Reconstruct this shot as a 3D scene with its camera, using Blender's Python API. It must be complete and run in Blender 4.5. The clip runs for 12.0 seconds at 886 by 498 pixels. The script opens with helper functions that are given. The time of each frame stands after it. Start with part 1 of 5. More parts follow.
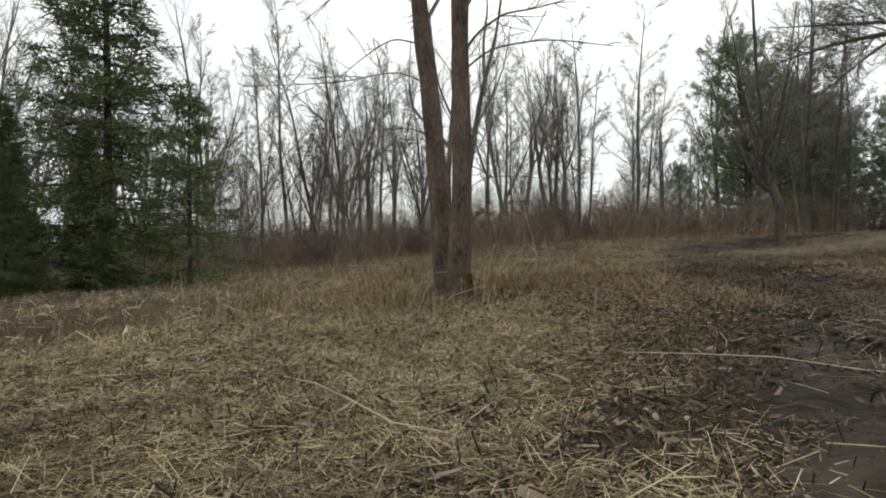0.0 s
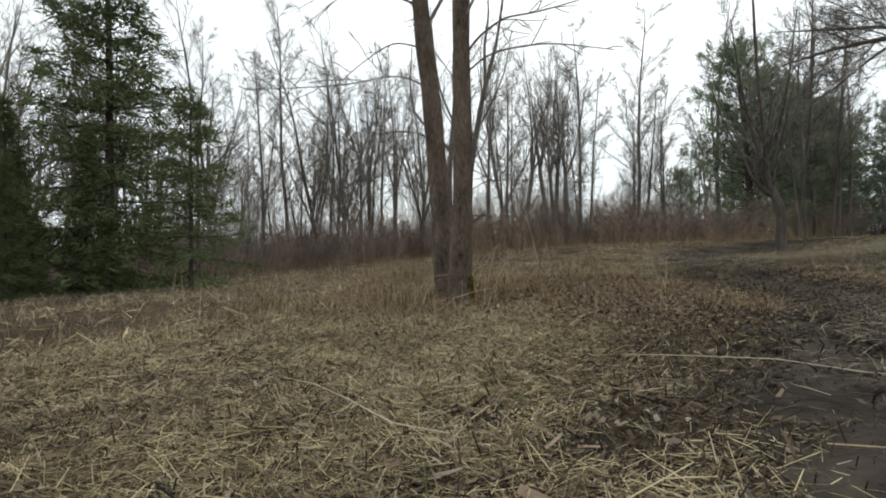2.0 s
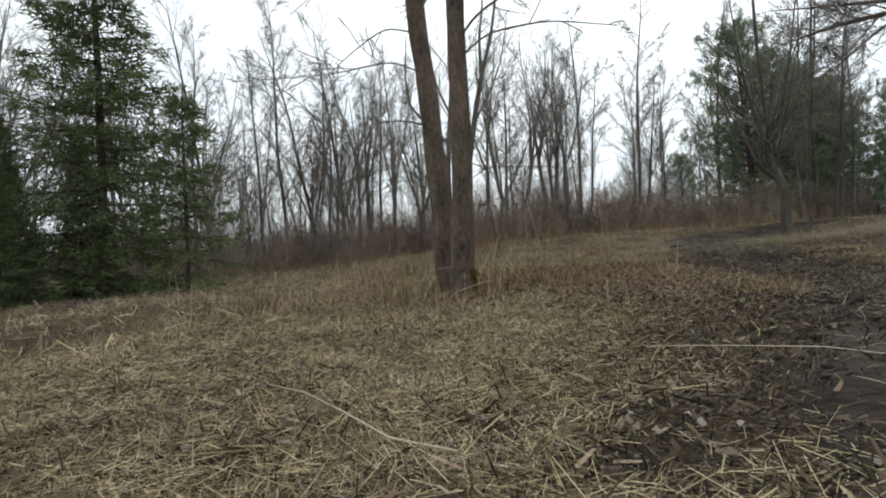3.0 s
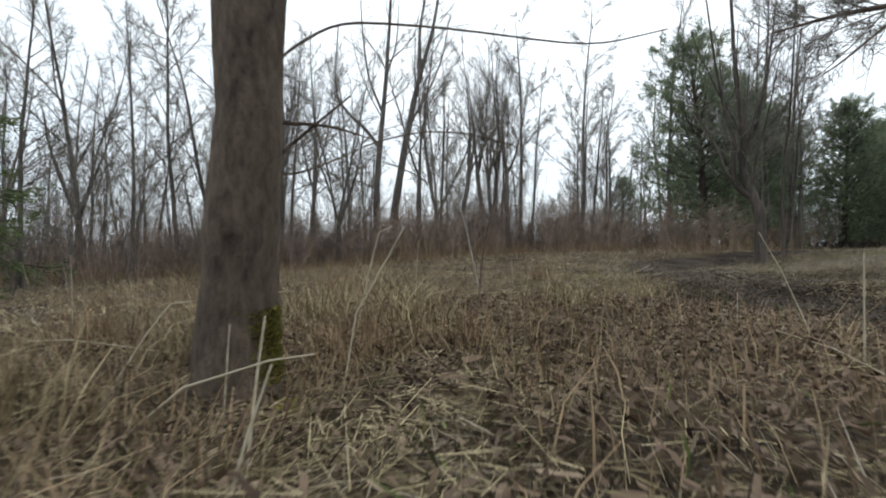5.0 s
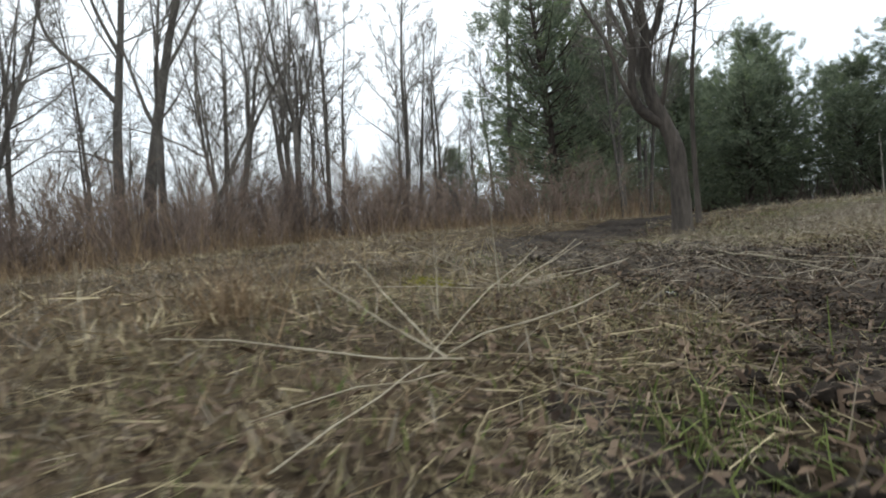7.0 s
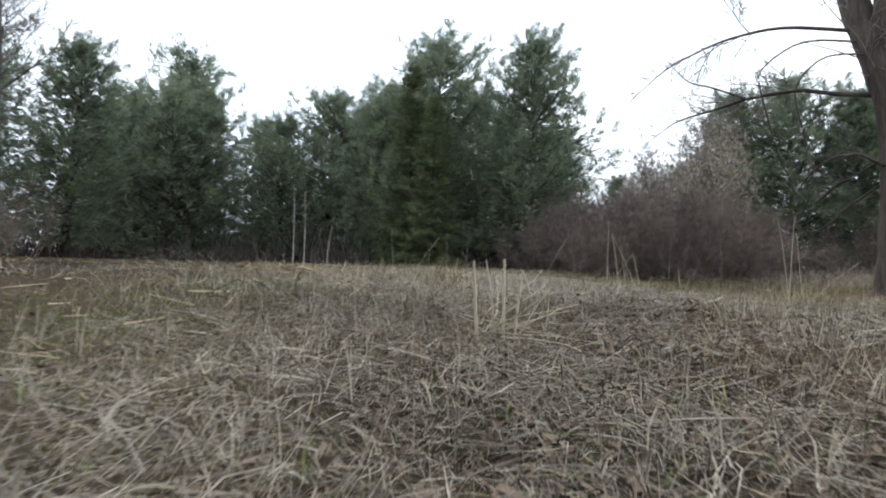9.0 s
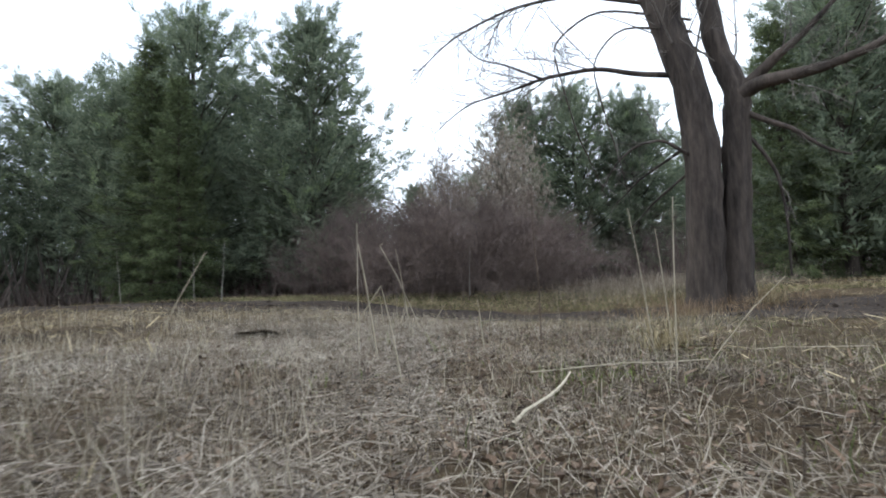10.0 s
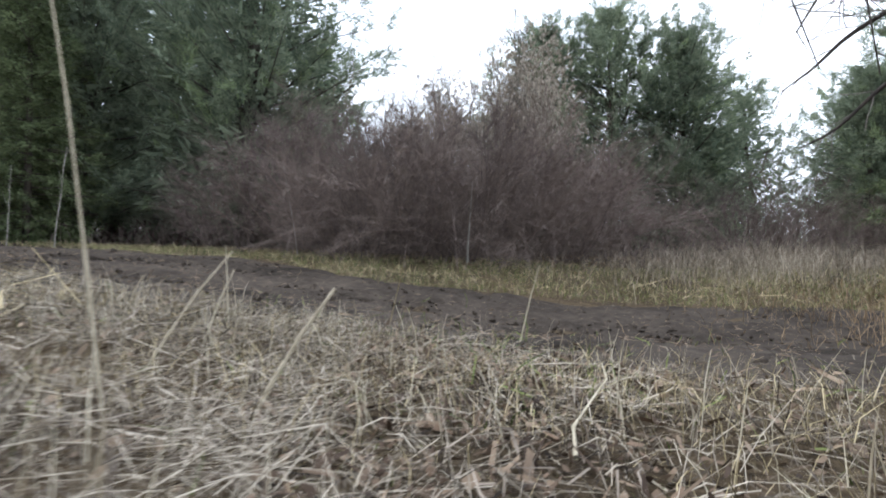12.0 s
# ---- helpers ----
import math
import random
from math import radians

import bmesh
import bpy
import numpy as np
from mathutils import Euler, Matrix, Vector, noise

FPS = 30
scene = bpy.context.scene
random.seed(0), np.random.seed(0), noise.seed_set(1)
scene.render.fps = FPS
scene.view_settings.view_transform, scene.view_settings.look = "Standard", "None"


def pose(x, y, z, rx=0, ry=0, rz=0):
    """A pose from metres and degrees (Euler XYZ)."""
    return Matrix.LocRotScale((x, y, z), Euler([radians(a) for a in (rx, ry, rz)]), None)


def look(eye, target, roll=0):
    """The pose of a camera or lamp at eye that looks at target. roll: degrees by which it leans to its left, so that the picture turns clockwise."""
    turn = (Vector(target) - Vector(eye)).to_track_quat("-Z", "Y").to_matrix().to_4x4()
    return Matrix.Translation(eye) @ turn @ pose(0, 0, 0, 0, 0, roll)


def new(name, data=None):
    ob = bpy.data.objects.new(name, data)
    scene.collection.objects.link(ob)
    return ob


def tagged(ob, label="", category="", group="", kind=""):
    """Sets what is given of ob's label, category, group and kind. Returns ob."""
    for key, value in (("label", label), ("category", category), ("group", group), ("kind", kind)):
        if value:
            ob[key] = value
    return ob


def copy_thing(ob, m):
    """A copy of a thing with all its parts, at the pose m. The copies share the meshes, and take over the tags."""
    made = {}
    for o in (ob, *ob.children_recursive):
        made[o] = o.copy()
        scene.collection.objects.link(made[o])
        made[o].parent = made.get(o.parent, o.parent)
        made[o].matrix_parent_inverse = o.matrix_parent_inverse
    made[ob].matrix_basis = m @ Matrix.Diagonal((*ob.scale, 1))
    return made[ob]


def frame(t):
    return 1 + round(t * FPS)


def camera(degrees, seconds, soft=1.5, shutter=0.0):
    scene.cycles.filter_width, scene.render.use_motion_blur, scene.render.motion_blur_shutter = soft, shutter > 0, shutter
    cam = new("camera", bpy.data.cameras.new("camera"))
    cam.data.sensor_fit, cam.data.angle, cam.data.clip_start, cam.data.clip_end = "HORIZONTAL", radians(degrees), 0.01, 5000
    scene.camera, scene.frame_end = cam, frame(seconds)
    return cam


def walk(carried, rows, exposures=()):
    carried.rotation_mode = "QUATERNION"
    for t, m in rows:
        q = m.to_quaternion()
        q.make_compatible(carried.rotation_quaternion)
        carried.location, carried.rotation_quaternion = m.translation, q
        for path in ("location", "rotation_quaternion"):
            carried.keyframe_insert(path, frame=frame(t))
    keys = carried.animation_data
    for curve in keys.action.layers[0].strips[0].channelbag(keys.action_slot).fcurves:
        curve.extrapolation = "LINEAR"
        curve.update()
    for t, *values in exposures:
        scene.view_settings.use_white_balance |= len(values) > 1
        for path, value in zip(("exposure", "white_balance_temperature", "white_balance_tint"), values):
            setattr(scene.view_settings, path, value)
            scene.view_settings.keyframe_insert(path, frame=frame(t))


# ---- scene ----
cam = camera(77.4, 12.0, soft=1.9, shutter=0.1)
PATH = [
    (0, 0, 0, 0.398, -0.69, -0.009, 0.438),
    (0.5, 0, 0, 0.41, -0.677, 0.216, 1.338),
    (1, 0, 0, 0.408, -0.725, 0.133, 1.56),
    (1.5, 0, 0, 0.409, -0.767, 0.308, 2.102),
    (2, 0, 0, 0.39, -0.605, 0.397, 0.339),
    (2.5, 0, 0, 0.394, -0.596, 0.251, 1.375),
    (4.5, 0.2, 2.26, 0.22, -0.65, -1.3, 3.0),
    (5, 0.577, 3.251, 0.31, -7.177, 1.441, -0.683),
    (5.5, 0.7, 4.727, 0.535, -12.357, 1.572, -0.36),
    (6, 1.061, 6.07, 0.58, -15.779, 6.609, -0.691),
    (6.5, 1.578, 7.499, 0.48, -18.361, -0.067, -1.919),
    (7, 2.953, 8.961, 0.304, -24.174, 0.152, 3.426),
    (7.4, 4.418, 9.82, 0.478, -34.4, -0.2, -0.092),
    (7.5, 4.716, 9.96, 0.46, -36.75, 1.2, 0.2),
    (7.7, 5.189, 10.22, 0.46, -41.5, 3.3, 0.9),
    (9.3, 9.527, 11.75, 0.886, -82.897, 2.146, -0.3),
    (9.5, 10.205, 11.64, 0.96, -85.55, 1.35, 1.5),
    (9.9, 11.5, 11.139, 1.065, -94.906, 3.518, 2.5),
    (10, 11.785, 11.044, 1.036, -96.57, 4.735, 2.8),
    (10.2, 12.39, 10.967, 0.985, -96.207, 4.969, 4.2),
    (10.5, 13.266, 11, 0.956, -92.061, 5.185, 2.7),
    (11, 14.461, 10.953, 1.07, -89.799, 6.007, -0.9),
    (11.5, 15.641, 10.791, 1.17, -91.226, 5.13, -0.6),
    (11.8, 16.349, 10.498, 1.041, -94.049, 1.617, -0.7),
    (12, 16.77, 10.235, 0.98, -96.9, 1.5, -0.7),
]
walk(cam, [(t, pose(x, y, z, 90 + pitch, roll, yaw)) for t, x, y, z, yaw, pitch, roll in PATH],
     exposures=((0, 0.03, 6830, 1.8), (4.5, 0.13, 6250, 2.6), (7.5, 0.43, 6250, 2.4), (9.5, 0.74, 5850, 5.3), (11, 0.78, 5780, 5.4), (12, 1.1, 5820, 6)))

# ---- sky and light: bright overcast with the sun faintly behind cloud ----
world = bpy.data.worlds.new("overcast_sky")
world.use_nodes = True
scene.world = world
wn, wl = world.node_tree.nodes, world.node_tree.links
wn.clear()
SUN_ELEV, SUN_ROT = radians(48), radians(20)
sky = wn.new("ShaderNodeTexSky")
sky.sky_type, sky.sun_disc, sky.sun_elevation, sky.sun_rotation = "NISHITA", False, SUN_ELEV, SUN_ROT
cloud_co = wn.new("ShaderNodeTexCoord")
cloud = wn.new("ShaderNodeTexNoise")
cloud.inputs["Scale"].default_value, cloud.inputs["Detail"].default_value = 1.6, 5
ramp = wn.new("ShaderNodeValToRGB")
ramp.color_ramp.elements[0].position, ramp.color_ramp.elements[0].color = 0.3, (7.6, 8.2, 9.3, 1)
ramp.color_ramp.elements[1].position, ramp.color_ramp.elements[1].color = 0.62, (10.5, 10.5, 10.9, 1)
mix = wn.new("ShaderNodeMixRGB")
mix.inputs[0].default_value = 0.88
bg = wn.new("ShaderNodeBackground")
bg.inputs["Strength"].default_value = 0.12
wout = wn.new("ShaderNodeOutputWorld")
wl.new(cloud_co.outputs["Generated"], cloud.inputs["Vector"])
wl.new(cloud.outputs["Fac"], ramp.inputs[0])
wl.new(sky.outputs[0], mix.inputs[1])
wl.new(ramp.outputs[0], mix.inputs[2])
wl.new(mix.outputs[0], bg.inputs["Color"])
wl.new(bg.outputs[0], wout.inputs["Surface"])
sun = new("sun", bpy.data.lights.new("sun", "SUN"))
sun.data.energy, sun.data.angle, sun.data.color = 0.8, radians(25), (1.0, 0.96, 0.9)
sun.matrix_world = look((30 * math.sin(SUN_ROT), 30 * math.cos(SUN_ROT), 33), (0, 0, 0))


# ---- materials ----
def material(name, dark, light, scale=6.0, rough=0.9, bump=0.3, detail=6, island=False, obj_random=0.0, stretch=(1, 1, 1), coarse=0.0, fleck=None, metal=0.0, thin=0.0):
    """Two colours mixed by noise at two scales, with relief; island: each loose piece its own tone."""
    m = bpy.data.materials.new(name)
    m.use_nodes = True
    n, l = m.node_tree.nodes, m.node_tree.links
    b = n["Principled BSDF"]
    b.inputs["Roughness"].default_value = rough
    b.inputs["Metallic"].default_value = metal
    b.inputs["Specular IOR Level"].default_value = 0.25
    co = n.new("ShaderNodeTexCoord")
    mp = n.new("ShaderNodeMapping")
    mp.inputs["Scale"].default_value = stretch
    l.new(co.outputs["Object"], mp.inputs["Vector"])
    fine = n.new("ShaderNodeTexNoise")
    fine.inputs["Scale"].default_value, fine.inputs["Detail"].default_value, fine.inputs["Roughness"].default_value = scale, detail, 0.65
    l.new(mp.outputs[0], fine.inputs["Vector"])
    wide = n.new("ShaderNodeTexNoise")
    wide.inputs["Scale"].default_value, wide.inputs["Detail"].default_value = (coarse or scale * 0.12), 3
    l.new(mp.outputs[0], wide.inputs["Vector"])
    add = n.new("ShaderNodeMath")
    add.operation = "ADD"
    l.new(fine.outputs["Fac"], add.inputs[0])
    l.new(wide.outputs["Fac"], add.inputs[1])
    fac = add.outputs[0]
    if island or obj_random:
        geo = n.new("ShaderNodeNewGeometry") if island else n.new("ShaderNodeObjectInfo")
        k = n.new("ShaderNodeMath")
        k.operation, k.inputs[1].default_value = "MULTIPLY_ADD", (1.0 if island else obj_random)
        l.new(geo.outputs["Random Per Island" if island else "Random"], k.inputs[0])
        l.new(fac, k.inputs[2])
        sub = n.new("ShaderNodeMath")
        sub.operation, sub.inputs[1].default_value = "SUBTRACT", (0.5 if island else obj_random / 2)
        l.new(k.outputs[0], sub.inputs[0])
        fac = sub.outputs[0]
    rng_ = n.new("ShaderNodeMapRange")
    rng_.inputs["From Min"].default_value, rng_.inputs["From Max"].default_value = (0.5, 1.5) if island else (0.7, 1.3)
    l.new(fac, rng_.inputs["Value"])
    cr = n.new("ShaderNodeValToRGB")
    cr.color_ramp.elements[0].color, cr.color_ramp.elements[1].color = (*dark, 1), (*light, 1)
    if fleck:
        e = cr.color_ramp.elements.new(0.55)
        e.color = (*fleck, 1)
    l.new(rng_.outputs[0], cr.inputs[0])
    l.new(cr.outputs[0], b.inputs["Base Color"])
    if bump:
        bp = n.new("ShaderNodeBump")
        bp.inputs["Strength"].default_value, bp.inputs["Distance"].default_value = bump, 0.02
        l.new(fine.outputs["Fac"], bp.inputs["Height"])
        l.new(bp.outputs[0], b.inputs["Normal"])
    if thin:
        tr = n.new("ShaderNodeBsdfTranslucent")
        l.new(cr.outputs[0], tr.inputs["Color"])
        mix = n.new("ShaderNodeMixShader")
        mix.inputs[0].default_value = thin
        l.new(b.outputs[0], mix.inputs[1])
        l.new(tr.outputs[0], mix.inputs[2])
        l.new(mix.outputs[0], n["Material Output"].inputs["Surface"])
    return m


M_GROUND = material("matted_thatch_soil", (0.016, 0.0115, 0.0075), (0.125, 0.09, 0.054), scale=40, bump=0.8, coarse=0.9)
M_MUD = material("wet_mud", (0.014, 0.011, 0.0088), (0.085, 0.067, 0.053), scale=11, rough=0.9, bump=1.0, coarse=1.2)
for dull in (M_MUD, M_GROUND):
    dull.node_tree.nodes["Principled BSDF"].inputs["Specular IOR Level"].default_value = 0.06
M_WATER = material("puddle_water", (0.02, 0.02, 0.018), (0.035, 0.033, 0.03), scale=3, rough=0.06, bump=0.03)
M_STRAW = material("dry_straw", (0.085, 0.061, 0.035), (0.62, 0.505, 0.305), scale=9, island=True, bump=0, fleck=(0.25, 0.2, 0.108))
M_STRAW_GREY = material("weathered_straw", (0.09, 0.071, 0.052), (0.46, 0.385, 0.29), scale=9, island=True, bump=0, fleck=(0.25, 0.205, 0.15))
M_STRAW_WET = material("wet_dark_straw", (0.045, 0.035, 0.026), (0.27, 0.212, 0.15), scale=9, island=True, bump=0, fleck=(0.12, 0.094, 0.066))
M_STRAW_PALE = material("bleached_straw", (0.11, 0.088, 0.067), (0.53, 0.455, 0.36), scale=9, island=True, bump=0, fleck=(0.29, 0.243, 0.185))
M_RUST = material("rusty_dead_grass", (0.11, 0.072, 0.042), (0.40, 0.28, 0.165), scale=8, island=True, bump=0)
M_THATCH = material("rotting_thatch", (0.012, 0.0088, 0.0065), (0.17, 0.124, 0.08), scale=14, island=True, bump=0, fleck=(0.045, 0.0325, 0.022))
M_LEAF = material("fallen_leaf", (0.07, 0.045, 0.03), (0.31, 0.225, 0.155), scale=12, island=True, bump=0)
M_LEAF_GREY = material("weathered_leaf", (0.075, 0.058, 0.045), (0.36, 0.295, 0.235), scale=12, island=True, bump=0)
M_GREEN = material("spring_grass", (0.05, 0.07, 0.016), (0.22, 0.25, 0.075), scale=8, island=True, bump=0)
M_OLIVE = material("olive_field_grass", (0.055, 0.066, 0.022), (0.25, 0.27, 0.1), scale=8, island=True, bump=0)
M_MOSS = material("yellow_moss", (0.13, 0.125, 0.015), (0.45, 0.40, 0.05), scale=20, island=True, bump=0)
M_TRUNK_MOSS = material("olive_trunk_moss", (0.05, 0.046, 0.012), (0.21, 0.18, 0.035), scale=20, island=True, bump=0)
M_LEAF_DARK = material("rotting_brown_leaf", (0.035, 0.022, 0.015), (0.2, 0.135, 0.09), scale=12, island=True, bump=0)
M_REED = material("bleached_reed", (0.25, 0.2, 0.13), (0.58, 0.51, 0.38), scale=30, island=True, bump=0.1)
M_STEM = material("brown_stem", (0.06, 0.042, 0.03), (0.19, 0.14, 0.1), scale=30, bump=0.3)
M_BARK = material("grey_brown_bark", (0.036, 0.026, 0.02), (0.2, 0.15, 0.112), scale=38, bump=1.5, stretch=(1, 1, 0.42), coarse=7)
M_BARK_OLD = material("dark_furrowed_bark", (0.02, 0.016, 0.0135), (0.12, 0.094, 0.076), scale=15, bump=1.6, stretch=(1, 1, 0.2), coarse=2.0)
M_BARK_GREY = material("grey_field_bark", (0.034, 0.028, 0.024), (0.15, 0.125, 0.103), scale=20, bump=1.2, stretch=(1, 1, 0.22), coarse=2.2)
M_BARK_FAR = material("dark_bark", (0.066, 0.058, 0.05), (0.19, 0.168, 0.146), scale=16, bump=0.5, stretch=(1, 1, 0.3), obj_random=0.25)
M_TWIG = material("bare_twig", (0.088, 0.078, 0.068), (0.26, 0.228, 0.195), scale=8, bump=0, obj_random=0.3)
M_THICKET = material("red_brown_thicket_twig", (0.13, 0.095, 0.075), (0.36, 0.27, 0.215), scale=6, bump=0, obj_random=0.3)
M_BRUSH = material("reddish_brush_twig", (0.082, 0.062, 0.054), (0.245, 0.187, 0.158), scale=6, bump=0, obj_random=0.3)
M_PINE = material("pine_needles", (0.105, 0.128, 0.088), (0.295, 0.33, 0.22), scale=2.2, island=True, bump=0, thin=0.6)
M_PINE_TIP = material("fresh_pine_needles", (0.12, 0.15, 0.085), (0.325, 0.385, 0.2), scale=2.2, island=True, bump=0, thin=0.6)
M_SPRUCE = material("spruce_needles", (0.05, 0.066, 0.032), (0.2, 0.23, 0.107), scale=2.5, island=True, bump=0, thin=0.35)
M_DEADLEAF = material("clinging_dead_leaf", (0.18, 0.145, 0.11), (0.5, 0.42, 0.335), scale=4, island=True, bump=0)
M_BIRCH = material("pale_sapling_bark", (0.2, 0.18, 0.15), (0.48, 0.44, 0.38), scale=14, bump=0.2)
M_FARWOOD = material("distant_wood", (0.07, 0.062, 0.06), (0.2, 0.17, 0.15), scale=1.2, bump=0, island=True)

# ---- the lie of the land ----
KNOLLS = ((0.15, 5.0, 0.9, -0.08), (1.2, 6.2, 1.3, 0.113), (3.2, 8.6, 1.6, -0.105), (11.5, 11.3, 2.2, 0.213), (15.6, 11, 1.5, -0.09), (5.5, 19.5, 5, 0.218), (-8, 15, 8, -0.308),
          (26, 14, 7, 0.1), (21, 8.5, 2.2, -0.418), (13.3, 10.6, 0.9, -0.10), (17.2, 10, 1.0, -0.07), (13, 23, 7, 0.002), (9.2, 14.2, 2.2, -0.24), (36, 4, 10, 0.073), (12, 34, 9, 0.184), (9, 6, 5, -0.343))
TRACK_LOOP = ((-0.6, -14.0), (0.2, -6.0), (0.9, -2.0), (1.6, 0.6), (2.7, 2.9), (3.8, 5.2), (4.6, 8.2), (5.5, 10.5), (6.0, 12.6), (7.4, 15.0), (10.4, 16.9), (16.0, 18.6), (24.0, 21.5))
SOIL = ((1.2, 0.4), (1.45, 1.3), (1.9, 2.2), (2.8, 3.5), (3.4, 4.4))
WET = ((2.95, 5.2), (3.0, 6.4), (3.1, 7.5), (3.35, 8.5), (3.9, 9.1), (4.4, 9.4))
TRACK_SPUR = ((5.3, 10.6), (7.2, 10.3), (9.0, 8.4))
TRACK_EAST = ((9.5, -12.0), (12.6, -3.0), (15.4, 2.0), (17.5, 5.2), (18.9, 6.8), (20.1, 8.25), (20.95, 9.55), (21.3, 10.8), (22.3, 12.8), (23.9, 16.0), (24.4, 21.0))
LANE = ((0, 0.4), (0.2, 2.4), (0.7, 4.7), (1.1, 6.1), (1.6, 7.5), (3.0, 9.0), (4.5, 9.9), (6.5, 11.0), (8.2, 11.7), (10, 11.7), (11.8, 11.1), (14, 11.0), (16, 10.7), (17.6, 10.0))


def waves(x, y):
    return (0.020 * np.sin(1.9 * x + 0.7 * y) * np.sin(1.3 * y - 0.4 * x + 1.0) + 0.014 * np.sin(3.7 * x - 1.1 * y + 2.0) * np.sin(3.1 * y + 0.9 * x) + 0.013 * np.sin(8.3 * x + 1.5 * np.sin(2.2 * y)) * np.sin(7.1 * y + 1.5 * np.sin(1.9 * x))
            + 0.05 * np.sin(0.31 * x + 0.2) * np.sin(0.27 * y + 1.3))


def dist_to(x, y, line):
    """Distance in plan from points to a polyline."""
    best = np.full(np.shape(x), 1e9)
    for (ax, ay), (bx, by) in zip(line[:-1], line[1:]):
        ux, uy = bx - ax, by - ay
        k = np.clip(((x - ax) * ux + (y - ay) * uy) / (ux * ux + uy * uy), 0, 1)
        best = np.minimum(best, np.hypot(x - ax - k * ux, y - ay - k * uy))
    return best


def land(x, y):
    x, y = np.asarray(x, float), np.asarray(y, float)
    z = 0.032 + 1.266 * np.tanh(x / 30) + 0.375 * np.tanh(y / 40) + waves(x, y) * np.exp(-(np.hypot(x - 8, y - 9) / 40) ** 2)
    for kx, ky, s, h in KNOLLS:
        z = z + h * np.exp(-((x - kx) ** 2 + (y - ky) ** 2) / (2 * s * s))
    worn = np.minimum(dist_to(x, y, TRACK_LOOP), np.minimum(dist_to(x, y, TRACK_SPUR), dist_to(x, y, TRACK_EAST)))
    return z - 0.07 * np.exp(-(worn / 0.8) ** 2)


# ---- mesh helpers ----
def mesh_from(name, verts, faces, mat, smooth=False):
    verts, faces = np.asarray(verts, np.float32).reshape(-1, 3), np.asarray(faces, np.int32)
    me = bpy.data.meshes.new(name)
    k = faces.shape[1]
    me.vertices.add(len(verts))
    me.vertices.foreach_set("co", verts.ravel())
    me.loops.add(faces.size)
    me.loops.foreach_set("vertex_index", faces.ravel())
    me.polygons.add(len(faces))
    me.polygons.foreach_set("loop_start", np.arange(0, faces.size, k, dtype=np.int32))
    if smooth:
        me.polygons.foreach_set("use_smooth", np.ones(len(faces), bool))
    me.update(calc_edges=True)
    me.materials.append(mat)
    return me


def part(name, me, parent, label=""):
    ob = new(name, me)
    ob.parent = parent
    return tagged(ob, label=label) if label else ob


def thing(name, x, y, label, category, group="", z=None, kind=""):
    e = new(name)
    e.empty_display_size = 0.2
    e.location = (x, y, float(land(x, y)) if z is None else z)
    return tagged(e, label, category, group, kind)


class Tubes:
    """Collects round tapered tubes as quads."""

    def __init__(self):
        self.v, self.f, self.n, self.runs = [], [], 0, []

    def add(self, pts, radii, sides=5, ridge=0.0):
        pts, radii = np.asarray(pts, float), np.asarray(radii, float)
        tan = np.gradient(pts, axis=0)
        tan /= np.linalg.norm(tan, axis=1)[:, None] + 1e-9
        ref = np.array((0.0, 0.0, 1.0)) if abs(tan[0, 2]) < 0.8 else np.array((1.0, 0.0, 0.0))
        a = np.cross(tan, ref)
        a /= np.linalg.norm(a, axis=1)[:, None] + 1e-9
        b = np.cross(tan, a)
        ang = np.arange(sides) * 2 * math.pi / sides
        wide = radii[:, None] * (1 + ridge * np.sin(7 * ang[None] + 1.7 * np.sin(2.1 * pts[:, 2:3])) + 0.6 * ridge * np.sin(11 * ang[None] + 2.3 * pts[:, 2:3]))
        ring = pts[:, None] + wide[:, :, None] * (np.cos(ang)[None, :, None] * a[:, None] + np.sin(ang)[None, :, None] * b[:, None])
        m = len(pts)
        i = np.arange(m - 1)[:, None] * sides + np.arange(sides)[None]
        j = np.arange(m - 1)[:, None] * sides + (np.arange(sides)[None] + 1) % sides
        self.v.append(ring.reshape(-1, 3))
        self.f.append(np.stack([i, j, j + sides, i + sides], -1).reshape(-1, 4) + self.n)
        self.n += m * sides

    def joined(self, other):
        self.v += other.v
        self.f += [f + self.n for f in other.f]
        self.n += other.n
        self.runs += other.runs
        return self

    def mesh(self, name, mat, smooth=True):
        return mesh_from(name, np.concatenate(self.v), np.concatenate(self.f), mat, smooth)


def unit(v):
    return v / (np.linalg.norm(v) + 1e-9)


def bent(rng, start, way, length, n, wobble, lift):
    """A wandering polyline from start along way; lift bends it up (or down)."""
    pts, d = [np.array(start, float)], unit(np.array(way, float))
    for _ in range(n):
        d = unit(d + rng.normal(0, wobble, 3) + np.array((0, 0, lift)))
        pts.append(pts[-1] + d * length / n)
    return np.array(pts)


